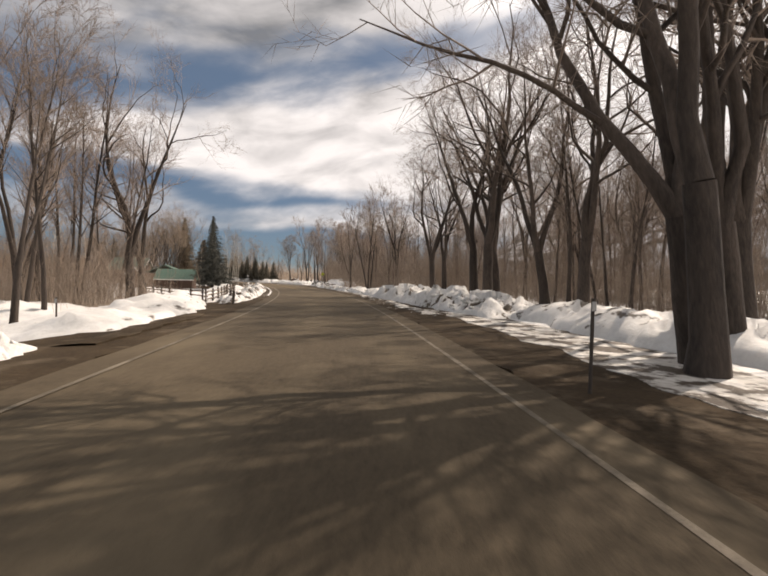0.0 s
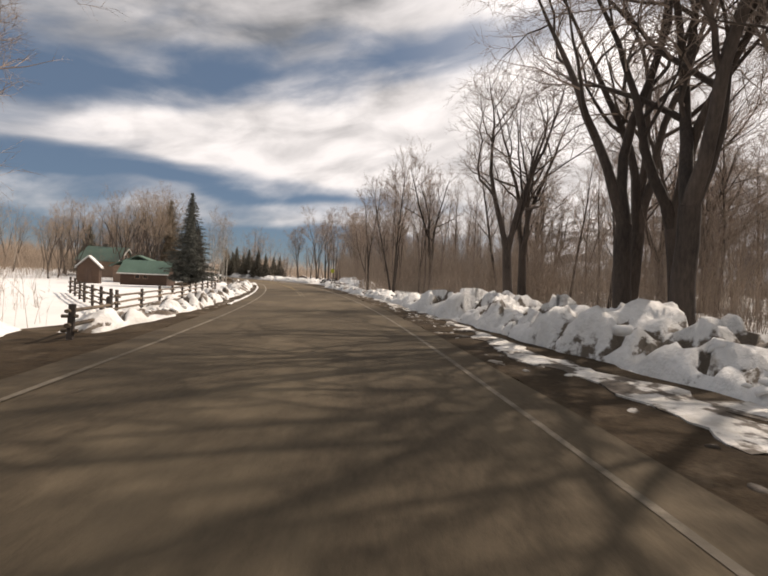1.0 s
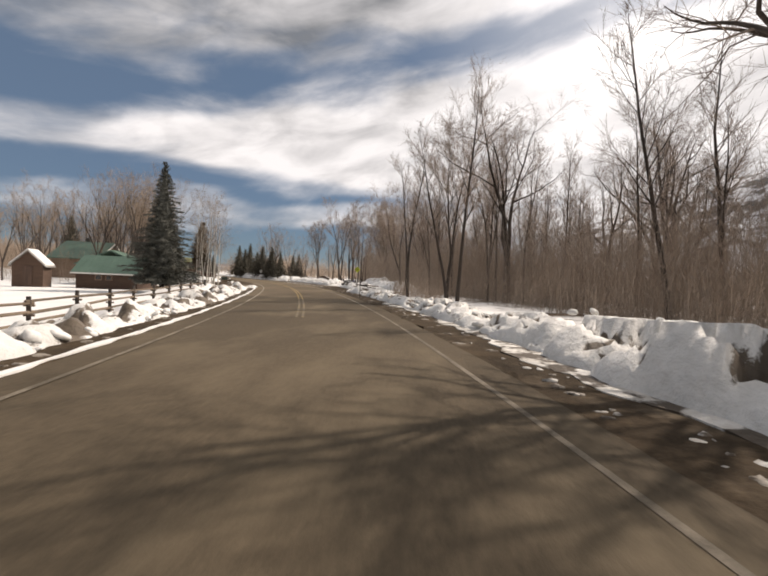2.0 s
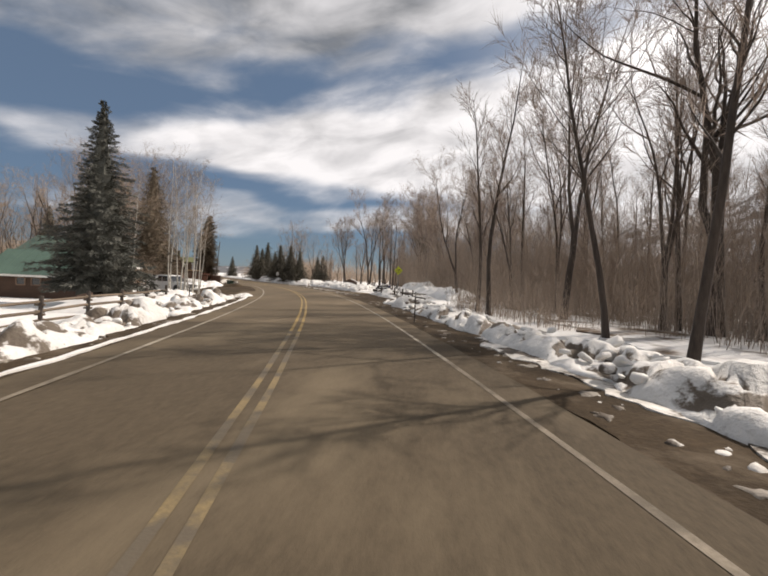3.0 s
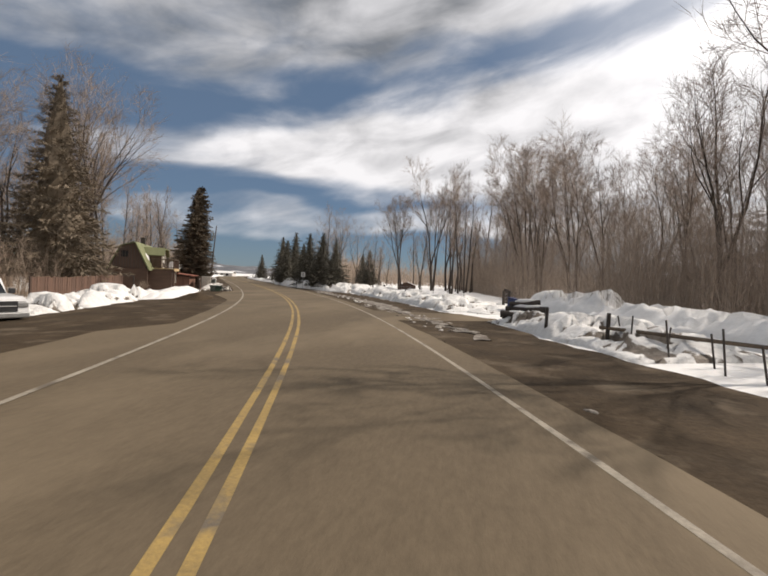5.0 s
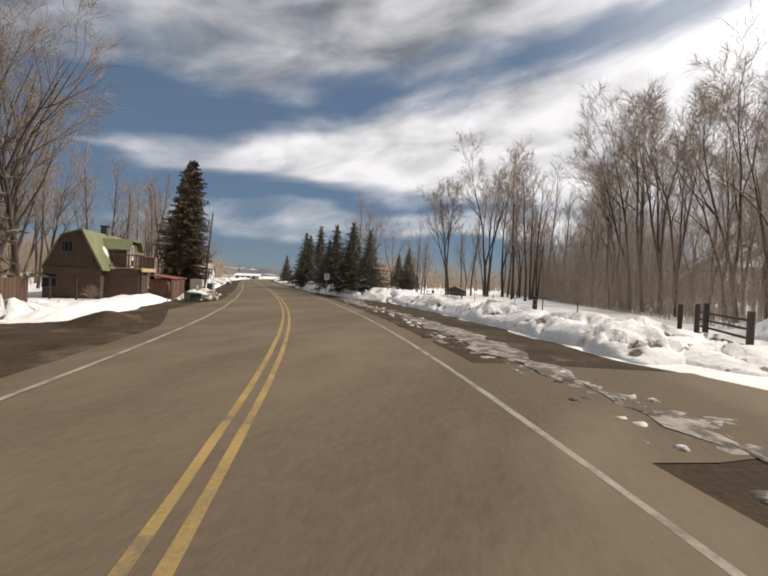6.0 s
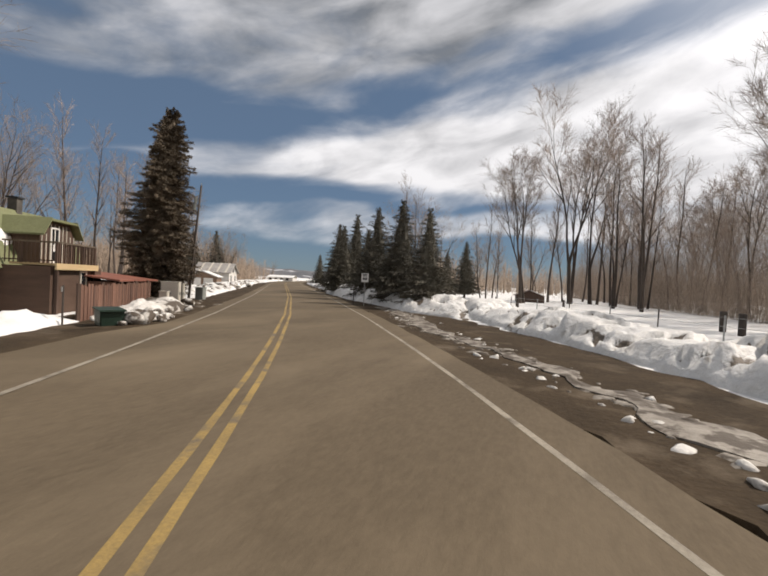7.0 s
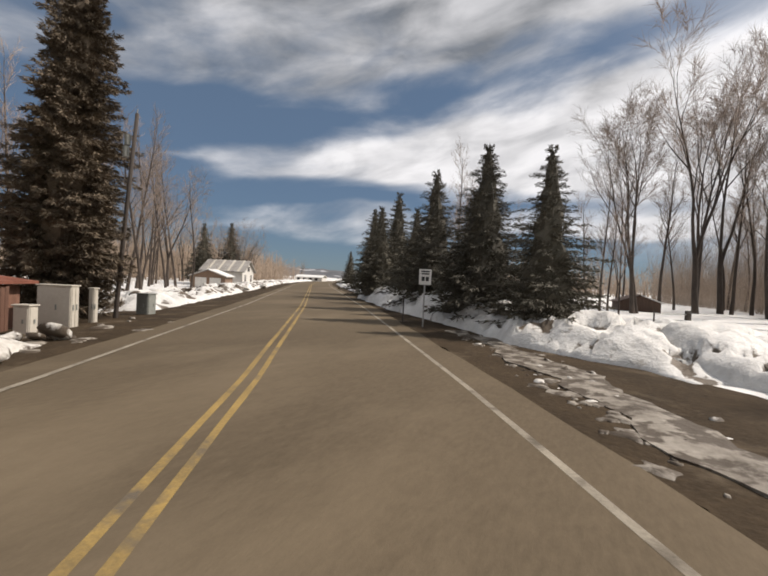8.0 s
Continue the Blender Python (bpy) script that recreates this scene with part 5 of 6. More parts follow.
def barn_house():
    """Brown house with a gambrel gable towards the lane, an olive roof, and a timber deck over the lower storey."""
    o = thing("house", place(123.2, -14.6, -0.32), "dark brown gambrel-roofed house with olive roof and upper deck", "house")
    # local x to the road, y along the road
    prof = [(-1.3, -0.1), (1.75, -0.1), (1.75, 2.0), (0.75, 4.35), (-0.35, 4.0), (-1.3, 2.0)]
    wall_prism(o, "gable_wall", prof, "y", 0.0, 7.2, PLANK_DARK, "dark vertical boards")
    part("lower_wall", boxed((-1.35, 1.86), (-0.08, 0.0), (-0.1, 1.98)), WALL_BROWN, o, "brown lower siding")

    def top(u):
        return float(np.interp(u, [-1.3, -0.35, 0.75, 1.75], [2.0, 4.0, 4.35, 2.0]))
    battens(o, "x", 0.0, -1.2, 1.65, 0.22, 2.0, lambda u: top(u) - 0.05, POST_DARK, -0.03)
    window(o, 0.0, -0.35, 0.25, 3.0, 3.6, -1, PLANK_DARK, False, "y")
    window(o, -0.08, -1.3, -0.6, 0.7, 1.5, -1, PLANK_DARK, False, "y")
    part("porch_rail", boxed((-1.7, 1.0), (-1.35, -1.29), (1.25, 1.33)), POST_DARK, o)
    for x in (-1.7, -0.4, 1.0):
        part("porch_post", boxed((x - 0.04, x + 0.04), (-1.36, -1.28), (-0.1, 1.33)), POST_DARK, o)
    # gambrel roof, four planes
    for (xa, za), (xb, zb), lift in (((0.75, 4.40), (2.02, 1.80), (0.08, 0, 0.05)), ((0.75, 4.40), (-0.38, 4.03), (0, 0, 0.06)), ((-0.38, 4.03), (-1.45, 1.80), (-0.06, 0, 0.04))):
        part("roof", slab(bmesh.new(), [(xa, -0.35 if xa > 0.5 else -0.1, za), (xb, -0.35 if xb > 0.5 else -0.1, zb), (xb, 7.5, zb), (xa, 7.5, za)], lift), ROOF_OLIVE, o, "olive green roofing")
    bm = bmesh.new()
    bmesh.ops.create_icosphere(bm, subdivisions=3, radius=0.5)
    for v in bm.verts:
        v.co = v.co * (1 + 0.5 * fractal(v.co.x * 2.3 + 4, v.co.y * 2.3, v.co.z * 2.3, 3))
        v.co = Vector((1.42 + 0.30 * v.co.x - 0.32 * v.co.z, 1.9 + 1.25 * v.co.y, 3.05 + 0.85 * v.co.z + 0.15 * v.co.y))
    part("roof_snow", bm, SNOW, o, "patch of white snow")
    part("chimney", boxed((0.5, 0.9), (3.6, 4.0), (3.9, 5.0), 0.02), STONE, o, "dark chimney")
    part("chimney_cap", boxed((0.45, 0.95), (3.55, 4.05), (5.0, 5.08)), BLACK_PLASTIC, o)
    # cross wing towards the road
    wing = [(2.2, 2.0), (4.9, 2.0), (4.9, 3.35), (4.4, 3.95), (2.7, 3.95), (2.2, 3.35)]
    wall_prism(o, "wing_wall", wing, "x", 0.9, 1.75, PLANK_DARK, "dark and pale vertical boards")
    battens(o, "y", 2.65, 2.3, 4.8, 0.30, 2.02, lambda u: 3.85 if 2.7 < u < 4.4 else 3.4, BEIGE_METAL)
    part("wing_roof", slab(bmesh.new(), [(0.6, 2.55, 3.98), (2.95, 2.55, 3.98), (2.95, 4.55, 3.98), (0.6, 4.55, 3.98)], (0, 0, 0.10)), ROOF_OLIVE, o, "olive green roofing")
    part("wing_roof", slab(bmesh.new(), [(0.6, 4.55, 4.05), (2.95, 4.55, 4.05), (2.95, 5.15, 3.30), (0.6, 5.15, 3.30)], (0, 0, 0.08)), ROOF_OLIVE, o)
    part("wing_roof", slab(bmesh.new(), [(0.6, 2.55, 4.05), (2.95, 2.55, 4.05), (2.95, 1.95, 3.30), (0.6, 1.95, 3.30)], (0, 0, 0.08)), ROOF_OLIVE, o)
    window(o, 2.65, 3.0, 3.5, 2.95, 3.65)
    door = part("door", boxed((2.62, 2.70), (2.95, 3.55), (2.02, 2.85)), WHITE_PAINT, o, "white door panel")
    part("door_pane", boxed((2.69, 2.72), (3.05, 3.45), (2.25, 2.65)), GLASS, door)
    # lower storey below the deck
    part("lower_wall", boxed((1.75, 3.8), (0.9, 5.1), (-0.1, 1.98)), WALL_BROWN, o, "brown lower siding")
    window(o, 3.8, 3.2, 3.6, 0.75, 1.75, 1, BEIGE_METAL, False)
    # deck
    deck = part("deck", boxed((2.2, 3.95), (1.1, 4.25), (2.02, 2.12)), TIMBER_NEW, o, "pale new deck boards")
    part("deck_beam", boxed((3.95, 4.02), (0.9, 4.35), (1.86, 2.12)), TIMBER_NEW, deck, "pale yellow timber beam")
    part("deck_beam", boxed((2.2, 3.95), (4.25, 4.32), (1.86, 2.12)), TIMBER_NEW, deck, "pale yellow timber beam")
    for x, y in ((3.9, 1.1), (3.9, 2.1), (3.9, 3.15), (3.9, 4.2), (3.0, 4.2), (2.6, 1.1)):
        part("rail_post", boxed((x - 0.045, x + 0.045), (y - 0.045, y + 0.045), (2.1, 2.98)), PLANK_DARK, deck)
    part("handrail", boxed((3.85, 3.96), (1.05, 4.25), (2.94, 3.01)), LOG, deck)
    part("handrail", boxed((2.6, 3.9), (4.15, 4.25), (2.94, 3.01)), LOG, deck)
    for i in range(20):
        y = 1.25 + i * 0.15
        part("baluster", boxed((3.89, 3.92), (y, y + 0.035), (2.1, 2.95)), PLANK_DARK, deck)
    for i in range(8):
        x = 2.7 + i * 0.15
        part("baluster", boxed((x, x + 0.035), (4.19, 4.22), (2.1, 2.95)), PLANK_DARK, deck)
    part("handrail", boxed((1.95, 3.85), (1.05, 1.15), (2.94, 3.01)), LOG, deck)
    part("bottom_rail", boxed((1.95, 3.85), (1.08, 1.12), (2.20, 2.25)), PLANK_DARK, deck)
    for i in range(12):
        x = 2.02 + i * 0.155
        part("baluster", boxed((x, x + 0.035), (1.08, 1.11), (2.1, 2.95)), PLANK_DARK, deck)
    for y in (1.15, 4.2):
        part("deck_post", boxed((3.84, 3.96), (y - 0.06, y + 0.06), (-0.1, 2.02)), PLANK_DARK, deck)
    shrub = thing("shrub", place(122.2, -12.9, -0.3) @ Matrix.Diagonal((1.25, 1.25, 1.35, 1)), "round leafless tan shrub against the house", "shrub")
    rr = random.Random(2)
    verts, faces = [], []
    for _ in range(140):
        a, t = rr.uniform(0, 6.3), rr.uniform(0.1, 1.25)
        e = Vector((math.cos(a) * math.sin(t), math.sin(a) * math.sin(t), math.cos(t))) * rr.uniform(0.5, 0.75)
        tube([(0, 0, 0), tuple(e * 0.5 + Vector((0, 0, 0.08))), tuple(e)], [0.012, 0.009, 0.003], 3, verts, faces, False)
    child(new("stems", mesh_of("stems", verts, faces, TWIG_PALE)), shrub)


def far_house():
    o = thing("house", place(174.5, -13.0, -0.2) @ Matrix.Diagonal((0.85, 0.85, 0.85, 1)), "old house with ribbed tin roof and white gable", "house")
    # gable towards the road, ridge across it
    prof = [(0.0, -0.1), (8.0, -0.1), (8.0, 2.4), (4.0, 4.0), (0.0, 2.4)]
    wall_prism(o, "wall", prof, "x", -6.0, 6.0, WHITE_PAINT, "white painted siding")
    for a, b in ((4.0, -0.5), (4.0, 8.5)):
        poly = [(0.4, a, 4.1), (0.4, b, 2.3), (-6.4, b, 2.3), (-6.4, a, 4.1)]
        r = part("roof", slab(bmesh.new(), poly, (0, 0, 0.12)), ROOF_TIN, o, "ribbed grey tin roof")
        if b < 0:
            for i in range(9):
                x = 0.3 - i * 0.76
                part("roof_rib", slab(bmesh.new(), [(x, a, 4.23), (x - 0.3, a, 4.23), (x - 0.3, b, 2.43), (x, b, 2.43)], (0, 0, 0.04)), BEIGE_METAL if i % 2 else ROOF_TIN, r)
    window(o, 0.0, 3.2, 4.8, 2.5, 3.3)
    window(o, 0.0, 1.2, 2.4, 0.8, 1.9)
    window(o, 0.0, 5.4, 6.6, 0.8, 1.9)
    g = thing("garage", place(168.5, -13.6, -0.15) @ Matrix.Diagonal((0.6, 0.75, 0.75, 1)), "small garage with two white doors and a snowy roof", "garage")
    prof = [(-6.5, -0.1), (0.0, -0.1), (0.0, 1.7), (-3.25, 2.6), (-6.5, 1.7)]
    wall_prism(g, "wall", prof, "y", 0.0, 4.6, WALL_TAN, "pale tan siding")
    for sgn, x in ((1, 0.35), (-1, -6.85)):
        part("roof", slab(bmesh.new(), [(-3.25, -0.3, 2.66), (x, -0.3, 1.62), (x, 4.9, 1.62), (-3.25, 4.9, 2.66)], (0, 0, 0.1)), ROOF_TIN, g)
        part("roof_snow", slab(bmesh.new(), [(-3.25, -0.25, 2.77), (x * 0.97, -0.25, 1.74), (x * 0.97, 4.85, 1.74), (-3.25, 4.85, 2.77)], (0, 0, 0.1)), SNOW, g, "layer of white snow")
    for x in (-2.9, -5.6):
        part("garage_door", boxed((x, x + 2.1), (-0.05, 0.02), (0, 1.5), 0.01), WHITE_PAINT, g, "white garage door")
    f = thing("roadside_building", place(272, -12.0, -0.1, -12) @ Matrix.Diagonal((0.8, 0.8, 0.8, 1)), "long low white building with snowy roof", "building")
    part("wall", boxed((-6, 6), (0, 8), (-0.1, 1.7)), WHITE_PAINT, f, "white siding")
    part("roof", slab(bmesh.new(), [(-6.4, -0.6, 1.7), (6.4, -0.6, 1.7), (6.4, 4.0, 2.7), (-6.4, 4.0, 2.7)], (0, 0, 0.15)), SNOW, f, "snow-covered roof")
    part("roof", slab(bmesh.new(), [(-6.4, 8.6, 1.7), (6.4, 8.6, 1.7), (6.4, 4.0, 2.7), (-6.4, 4.0, 2.7)], (0, 0, 0.15)), SNOW, f, "snow-covered roof")
    for i in range(4):
        window(f, 0.0, -5.3 + i * 2.7, -4.1 + i * 2.7, 0.5, 1.4, -1, WALL_BROWN, False, "y")
    c = thing("cabin", pose(-32.0, 152.5, 0.05, 0, 0, 10) @ Matrix.Diagonal((0.5, 0.6, 0.6, 1)), "dark brown cabin with snow on part of its roof", "cabin")
    prof = [(-3.0, -0.1), (3.0, -0.1), (3.0, 1.3), (0, 2.2), (-3.0, 1.3)]
    wall_prism(c, "wall", prof, "y", -2.0, 5.0, PLANK_DARK)
    for sgn in (-1, 1):
        part("roof", slab(bmesh.new(), [(0, -2.4, 2.26), (3.4 * sgn, -2.4, 1.2), (3.4 * sgn, 3.4, 1.2), (0, 3.4, 2.26)], (0, 0, 0.1)), PLANK_DARK if sgn < 0 else SNOW, c)


def truck():
    """White crew-cab pickup with a canopy, nose towards the road."""
    o = thing("pickup_truck", pose(-34.9, 87.0, -0.665, 0, 0, -14) @ Matrix.Diagonal((0.88, 0.9, 0.98, 1)), "white crew-cab pickup with canopy parked on gravel", "truck")
    # local x forward, y to its left
    w = 0.95
    side = [(-2.9, 0.50), (-2.9, 1.05), (2.75, 1.08), (2.88, 0.95), (2.92, 0.50), (2.45, 0.42), (-2.7, 0.42)]
    bm = slab(bmesh.new(), [(x, -w, z) for x, z in side], (0, 2 * w, 0))
    bmesh.ops.bevel(bm, geom=bm.edges[:], offset=0.06, segments=2, affect="EDGES")
    body = part("body", bm, CAR_WHITE, o, "white painted lower body")
    hood = [(1.05, 1.05), (1.15, 1.24), (2.55, 1.19), (2.87, 1.10), (2.89, 1.0)]
    bm = slab(bmesh.new(), [(x, -w + 0.06, z) for x, z in hood], (0, 2 * w - 0.12, 0))
    bmesh.ops.bevel(bm, geom=bm.edges[:], offset=0.04, segments=2, affect="EDGES")
    part("hood", bm, CAR_WHITE, o)
    cab = [(-1.30, 1.04), (-1.25, 1.80), (-0.95, 1.86), (0.25, 1.86), (0.50, 1.80), (1.20, 1.16), (1.20, 1.04)]
    bm = slab(bmesh.new(), [(x, -w + 0.08, z) for x, z in cab], (0, 2 * w - 0.16, 0))
    bmesh.ops.bevel(bm, geom=bm.edges[:], offset=0.05, segments=2, affect="EDGES")
    c = part("cab", bm, CAR_WHITE, o)
    can = [(-2.85, 1.04), (-2.80, 1.78), (-1.36, 1.80), (-1.36, 1.04)]
    bm = slab(bmesh.new(), [(x, -w + 0.08, z) for x, z in can], (0, 2 * w - 0.16, 0))
    bmesh.ops.bevel(bm, geom=bm.edges[:], offset=0.05, segments=2, affect="EDGES")
    can = part("canopy", bm, CAR_WHITE, o, "white bed canopy")
    for sgn in (-1, 1):
        y = sgn * (w - 0.085)
        for poly in ([(0.42, 1.22), (1.02, 1.22), (0.48, 1.70), (0.42, 1.72)], [(-0.38, 1.22), (0.34, 1.22), (0.34, 1.74), (-0.38, 1.76)], [(-1.15, 1.22), (-0.46, 1.22), (-0.46, 1.76), (-1.08, 1.74)]):
            part("side_window", slab(bmesh.new(), [(x, y, z) for x, z in poly], (0, 0.02 * sgn, 0)), GLASS, c, "dark side window")
        part("canopy_window", slab(bmesh.new(), [(x, y, z) for x, z in [(-2.65, 1.3), (-1.5, 1.3), (-1.5, 1.66), (-2.6, 1.66)]], (0, 0.02 * sgn, 0)), GLASS, can, "dark canopy window")
        part("mirror", boxed((0.92, 1.10), (min(sgn * w, sgn * (w + 0.2)), max(sgn * w, sgn * (w + 0.2))), (1.22, 1.42), 0.03), BLACK_PLASTIC, c)
        part("headlight", boxed((2.80, 2.94), (min(sgn * 0.55, sgn * 0.9), max(sgn * 0.55, sgn * 0.9)), (0.84, 1.0), 0.02), STEEL, body, "clear headlight")
        for x in (1.85, -1.75):
            bm = bmesh.new()
            bmesh.ops.create_cone(bm, cap_ends=True, segments=24, radius1=0.46, radius2=0.46, depth=0.10, matrix=Matrix.Translation((x, sgn * (w - 0.03), 0.50)) @ Matrix.Rotation(math.pi / 2, 4, "X"))
            part("wheel_arch", bm, BLACK_PLASTIC, body)
            wheel = bmesh.new()
            bmesh.ops.create_cone(wheel, cap_ends=True, segments=24, radius1=0.39, radius2=0.39, depth=0.24, matrix=Matrix.Translation((x, sgn * (w - 0.07), 0.39)) @ Matrix.Rotation(math.pi / 2, 4, "X"))
            bmesh.ops.bevel(wheel, geom=[e for e in wheel.edges if len(e.link_faces) == 2 and e.calc_face_angle(0) > 1], offset=0.04, segments=2, affect="EDGES")
            wh = part("wheel", wheel, RUBBER, o, "black tyre")
            rim = bmesh.new()
            bmesh.ops.create_cone(rim, cap_ends=True, segments=20, radius1=0.22, radius2=0.19, depth=0.05, matrix=Matrix.Translation((x, sgn * (w + 0.06), 0.39)) @ Matrix.Rotation(math.pi / 2 * sgn, 4, "X"))
            part("rim", rim, STEEL, wh, "grey steel rim")
    part("windscreen", slab(bmesh.new(), [(0.58, -0.72, 1.74), (0.58, 0.72, 1.74), (1.17, 0.8, 1.22), (1.17, -0.8, 1.22)], (0.03, 0, 0.03)), GLASS, c, "dark windscreen")
    part("grille", boxed((2.88, 2.95), (-0.56, 0.56), (0.68, 1.05), 0.015), BLACK_PLASTIC, body, "black grille")
    part("grille_bar", boxed((2.94, 2.97), (-0.52, 0.52), (0.85, 0.89), 0.01), STEEL, body)
    part("bumper", boxed((2.82, 3.02), (-0.92, 0.92), (0.46, 0.66), 0.04), STEEL, body, "chrome bumper")
    part("tailgate_lamp", boxed((-2.93, -2.88), (-0.93, -0.8), (0.7, 1.0), 0.01), ROOF_RUST, body, "red tail lamp")


timber_house()
barn_house()
far_house()
truck()


# ------------------------------------------------------------------ fences
def rail_fence(points, rails, label, post_h=1.15, group=""):
    """Log posts and rails along a line of (s, l) places."""
    pts = []
    for (s0, l0), (s1, l1) in zip(points, points[1:]):
        n = max(1, round(abs(s1 - s0) / 3.1))
        for i in range(n):
            u = i / n
            pts.append((s0 + (s1 - s0) * u, l0 + (l1 - l0) * u))
    pts.append(points[-1])
    o = thing("rail_fence", Matrix.Translation(at(*pts[0], ground_z(*pts[0]))), label, "fence", group)
    base = at(*pts[0], ground_z(*pts[0]))
    rr = random.Random(len(pts))
    for s, l in pts:
        q = at(s, l, ground_z(s, l)) - base
        part("post", rod(None, q + Vector((0, 0, -0.2)), q + Vector((rr.uniform(-0.04, 0.04), rr.uniform(-0.03, 0.03), post_h + rr.uniform(-0.06, 0.06))), 0.075), POST_DARK, o)
        for z in rails:
            part("spacer", rod(None, q + Vector((-0.15, -0.06, z - 0.11)), q + Vector((0.15, 0.06, z - 0.11)), 0.045, 6), LOG, o)
    for (s0, l0), (s1, l1) in zip(pts, pts[1:]):
        a, b = at(s0, l0, ground_z(s0, l0)) - base, at(s1, l1, ground_z(s1, l1)) - base
        d = (b - a).normalized() * 0.22
        for z in rails:
            u, v = Vector((0, 0, z + rr.uniform(-0.05, 0.05))), Vector((0, 0, z + rr.uniform(-0.05, 0.05)))
            part("rail", rod(None, a - d + u, b + d + v, rr.uniform(0.045, 0.065), 7), LOG, o)
    return o


rail_fence([along(-15.6, 37.4), (46.4, -10.0), (59.6, -10.2), (78.0, -9.4)], (0.32, 0.68, 1.02), "weathered log rail fence in a snowy yard", 1.25)
rail_fence([along(-15.9, 37.6), along(-22.0, 43.9), along(-28.0, 50.2)], (0.32, 0.68, 1.02), "weathered log rail fence running back from the road", 1.3)
rail_fence([along(-9.3, 26.4), along(-10.6, 29.6)], (0.35, 0.68), "short log rail fence by a field entrance", 0.9)


def post_thing(name, s, l, h, r, material, label, category, z=None, lean=(0, 0)):
    o = thing(name, Matrix.Translation(at(s, l, ground_z(s, l) if z is None else z)), label, category)
    part("shaft", rod(None, (0, 0, -0.4), (lean[0], lean[1], h), r), material, o)
    return o


def marker(s, l, h, label, z=None):
    """Slim roadside delineator with a reflector."""
    o = post_thing("roadside_marker", s, l, h, 0.028, POST_DARK, label, "marker post", z)
    part("reflector", boxed((-0.035, 0.035), (-0.05, -0.03), (h - 0.2, h - 0.05), 0.005), STEEL, o, "small reflector plate")
    return o


marker(6.3, 3.95, 1.55, "slim dark snow marker post on the shoulder")
marker(16.0, -9.6, 1.5, "slim dark snow marker post on the verge")
marker(66.3, 3.65, 1.25, "slim dark snow marker post before a snow bank", 0.0)
marker(77.5, -7.9, 1.2, "slim dark snow marker post before a snow bank")
marker(134.5, 2.55, 1.35, "slim dark snow marker post below spruces", 0.0)
marker(119.4, -7.9, 1.3, "slim grey marker post near a driveway")


def board_fence(a, b, high, width, material, label, post=PLANK_DARK):
    """Upright boards between two (s, l) places."""
    p, q = at(*a, ground_z(*a)), at(*b, ground_z(*b))
    o = thing("board_fence", Matrix.Translation(p), label, "fence")
    d = q - p
    run = d.length
    u = d.normalized()
    n = Vector((-u.y, u.x, 0))
    rr = random.Random(int(run * 100))
    count = int(run / (width + 0.015))
    for i in range(count):
        x = u * (i * run / count)
        e = u * width
        h = high + rr.uniform(-0.05, 0.05)
        off = n * rr.uniform(-0.01, 0.01)
        part("board", slab(bmesh.new(), [x + off + Vector((0, 0, -0.1)), x + e + off + Vector((0, 0, -0.1)), x + e + off + Vector((0, 0, h)), x + off + Vector((0, 0, h + rr.uniform(-0.03, 0.03)))], n * 0.022), material, o)
    for z in (0.3, high - 0.25):
        part("crossbar", slab(bmesh.new(), [n * 0.03 + Vector((0, 0, z)), d + n * 0.03 + Vector((0, 0, z)), d + n * 0.03 + Vector((0, 0, z + 0.08)), n * 0.03 + Vector((0, 0, z + 0.08))], n * 0.05), post, o)
    for i in range(int(run / 2.2) + 1):
        x = u * min(run, i * 2.2) + n * 0.05
        part("fence_post", boxed((x.x - 0.05, x.x + 0.05), (x.y - 0.05, x.y + 0.05), (-0.2, high + 0.08)), post, o)
    return o


board_fence((120.4, -7.9), (129.6, -8.9), 1.25, 0.15, FENCE_RED, "weathered red-brown board fence behind heaped snow")
board_fence((104.5, -14.6), (114.9, -12.9), 1.55, 0.20, PANEL_BROWN, "plain brown board fence behind snow mounds")
shed = thing("lean_to", place(128.6, -10.8, -0.3, -4), "low shed with rusty red roof behind a board fence", "shed")
part("wall", boxed((-1.4, 1.4), (-1.6, 2.0), (-0.1, 1.35)), FENCE_RED, shed)
part("roof", slab(bmesh.new(), [(-1.7, -1.9, 1.75), (1.7, -1.9, 1.40), (1.7, 2.3, 1.40), (-1.7, 2.3, 1.75)], (0, 0, 0.08)), ROOF_RUST, shed, "rusty red metal roof")


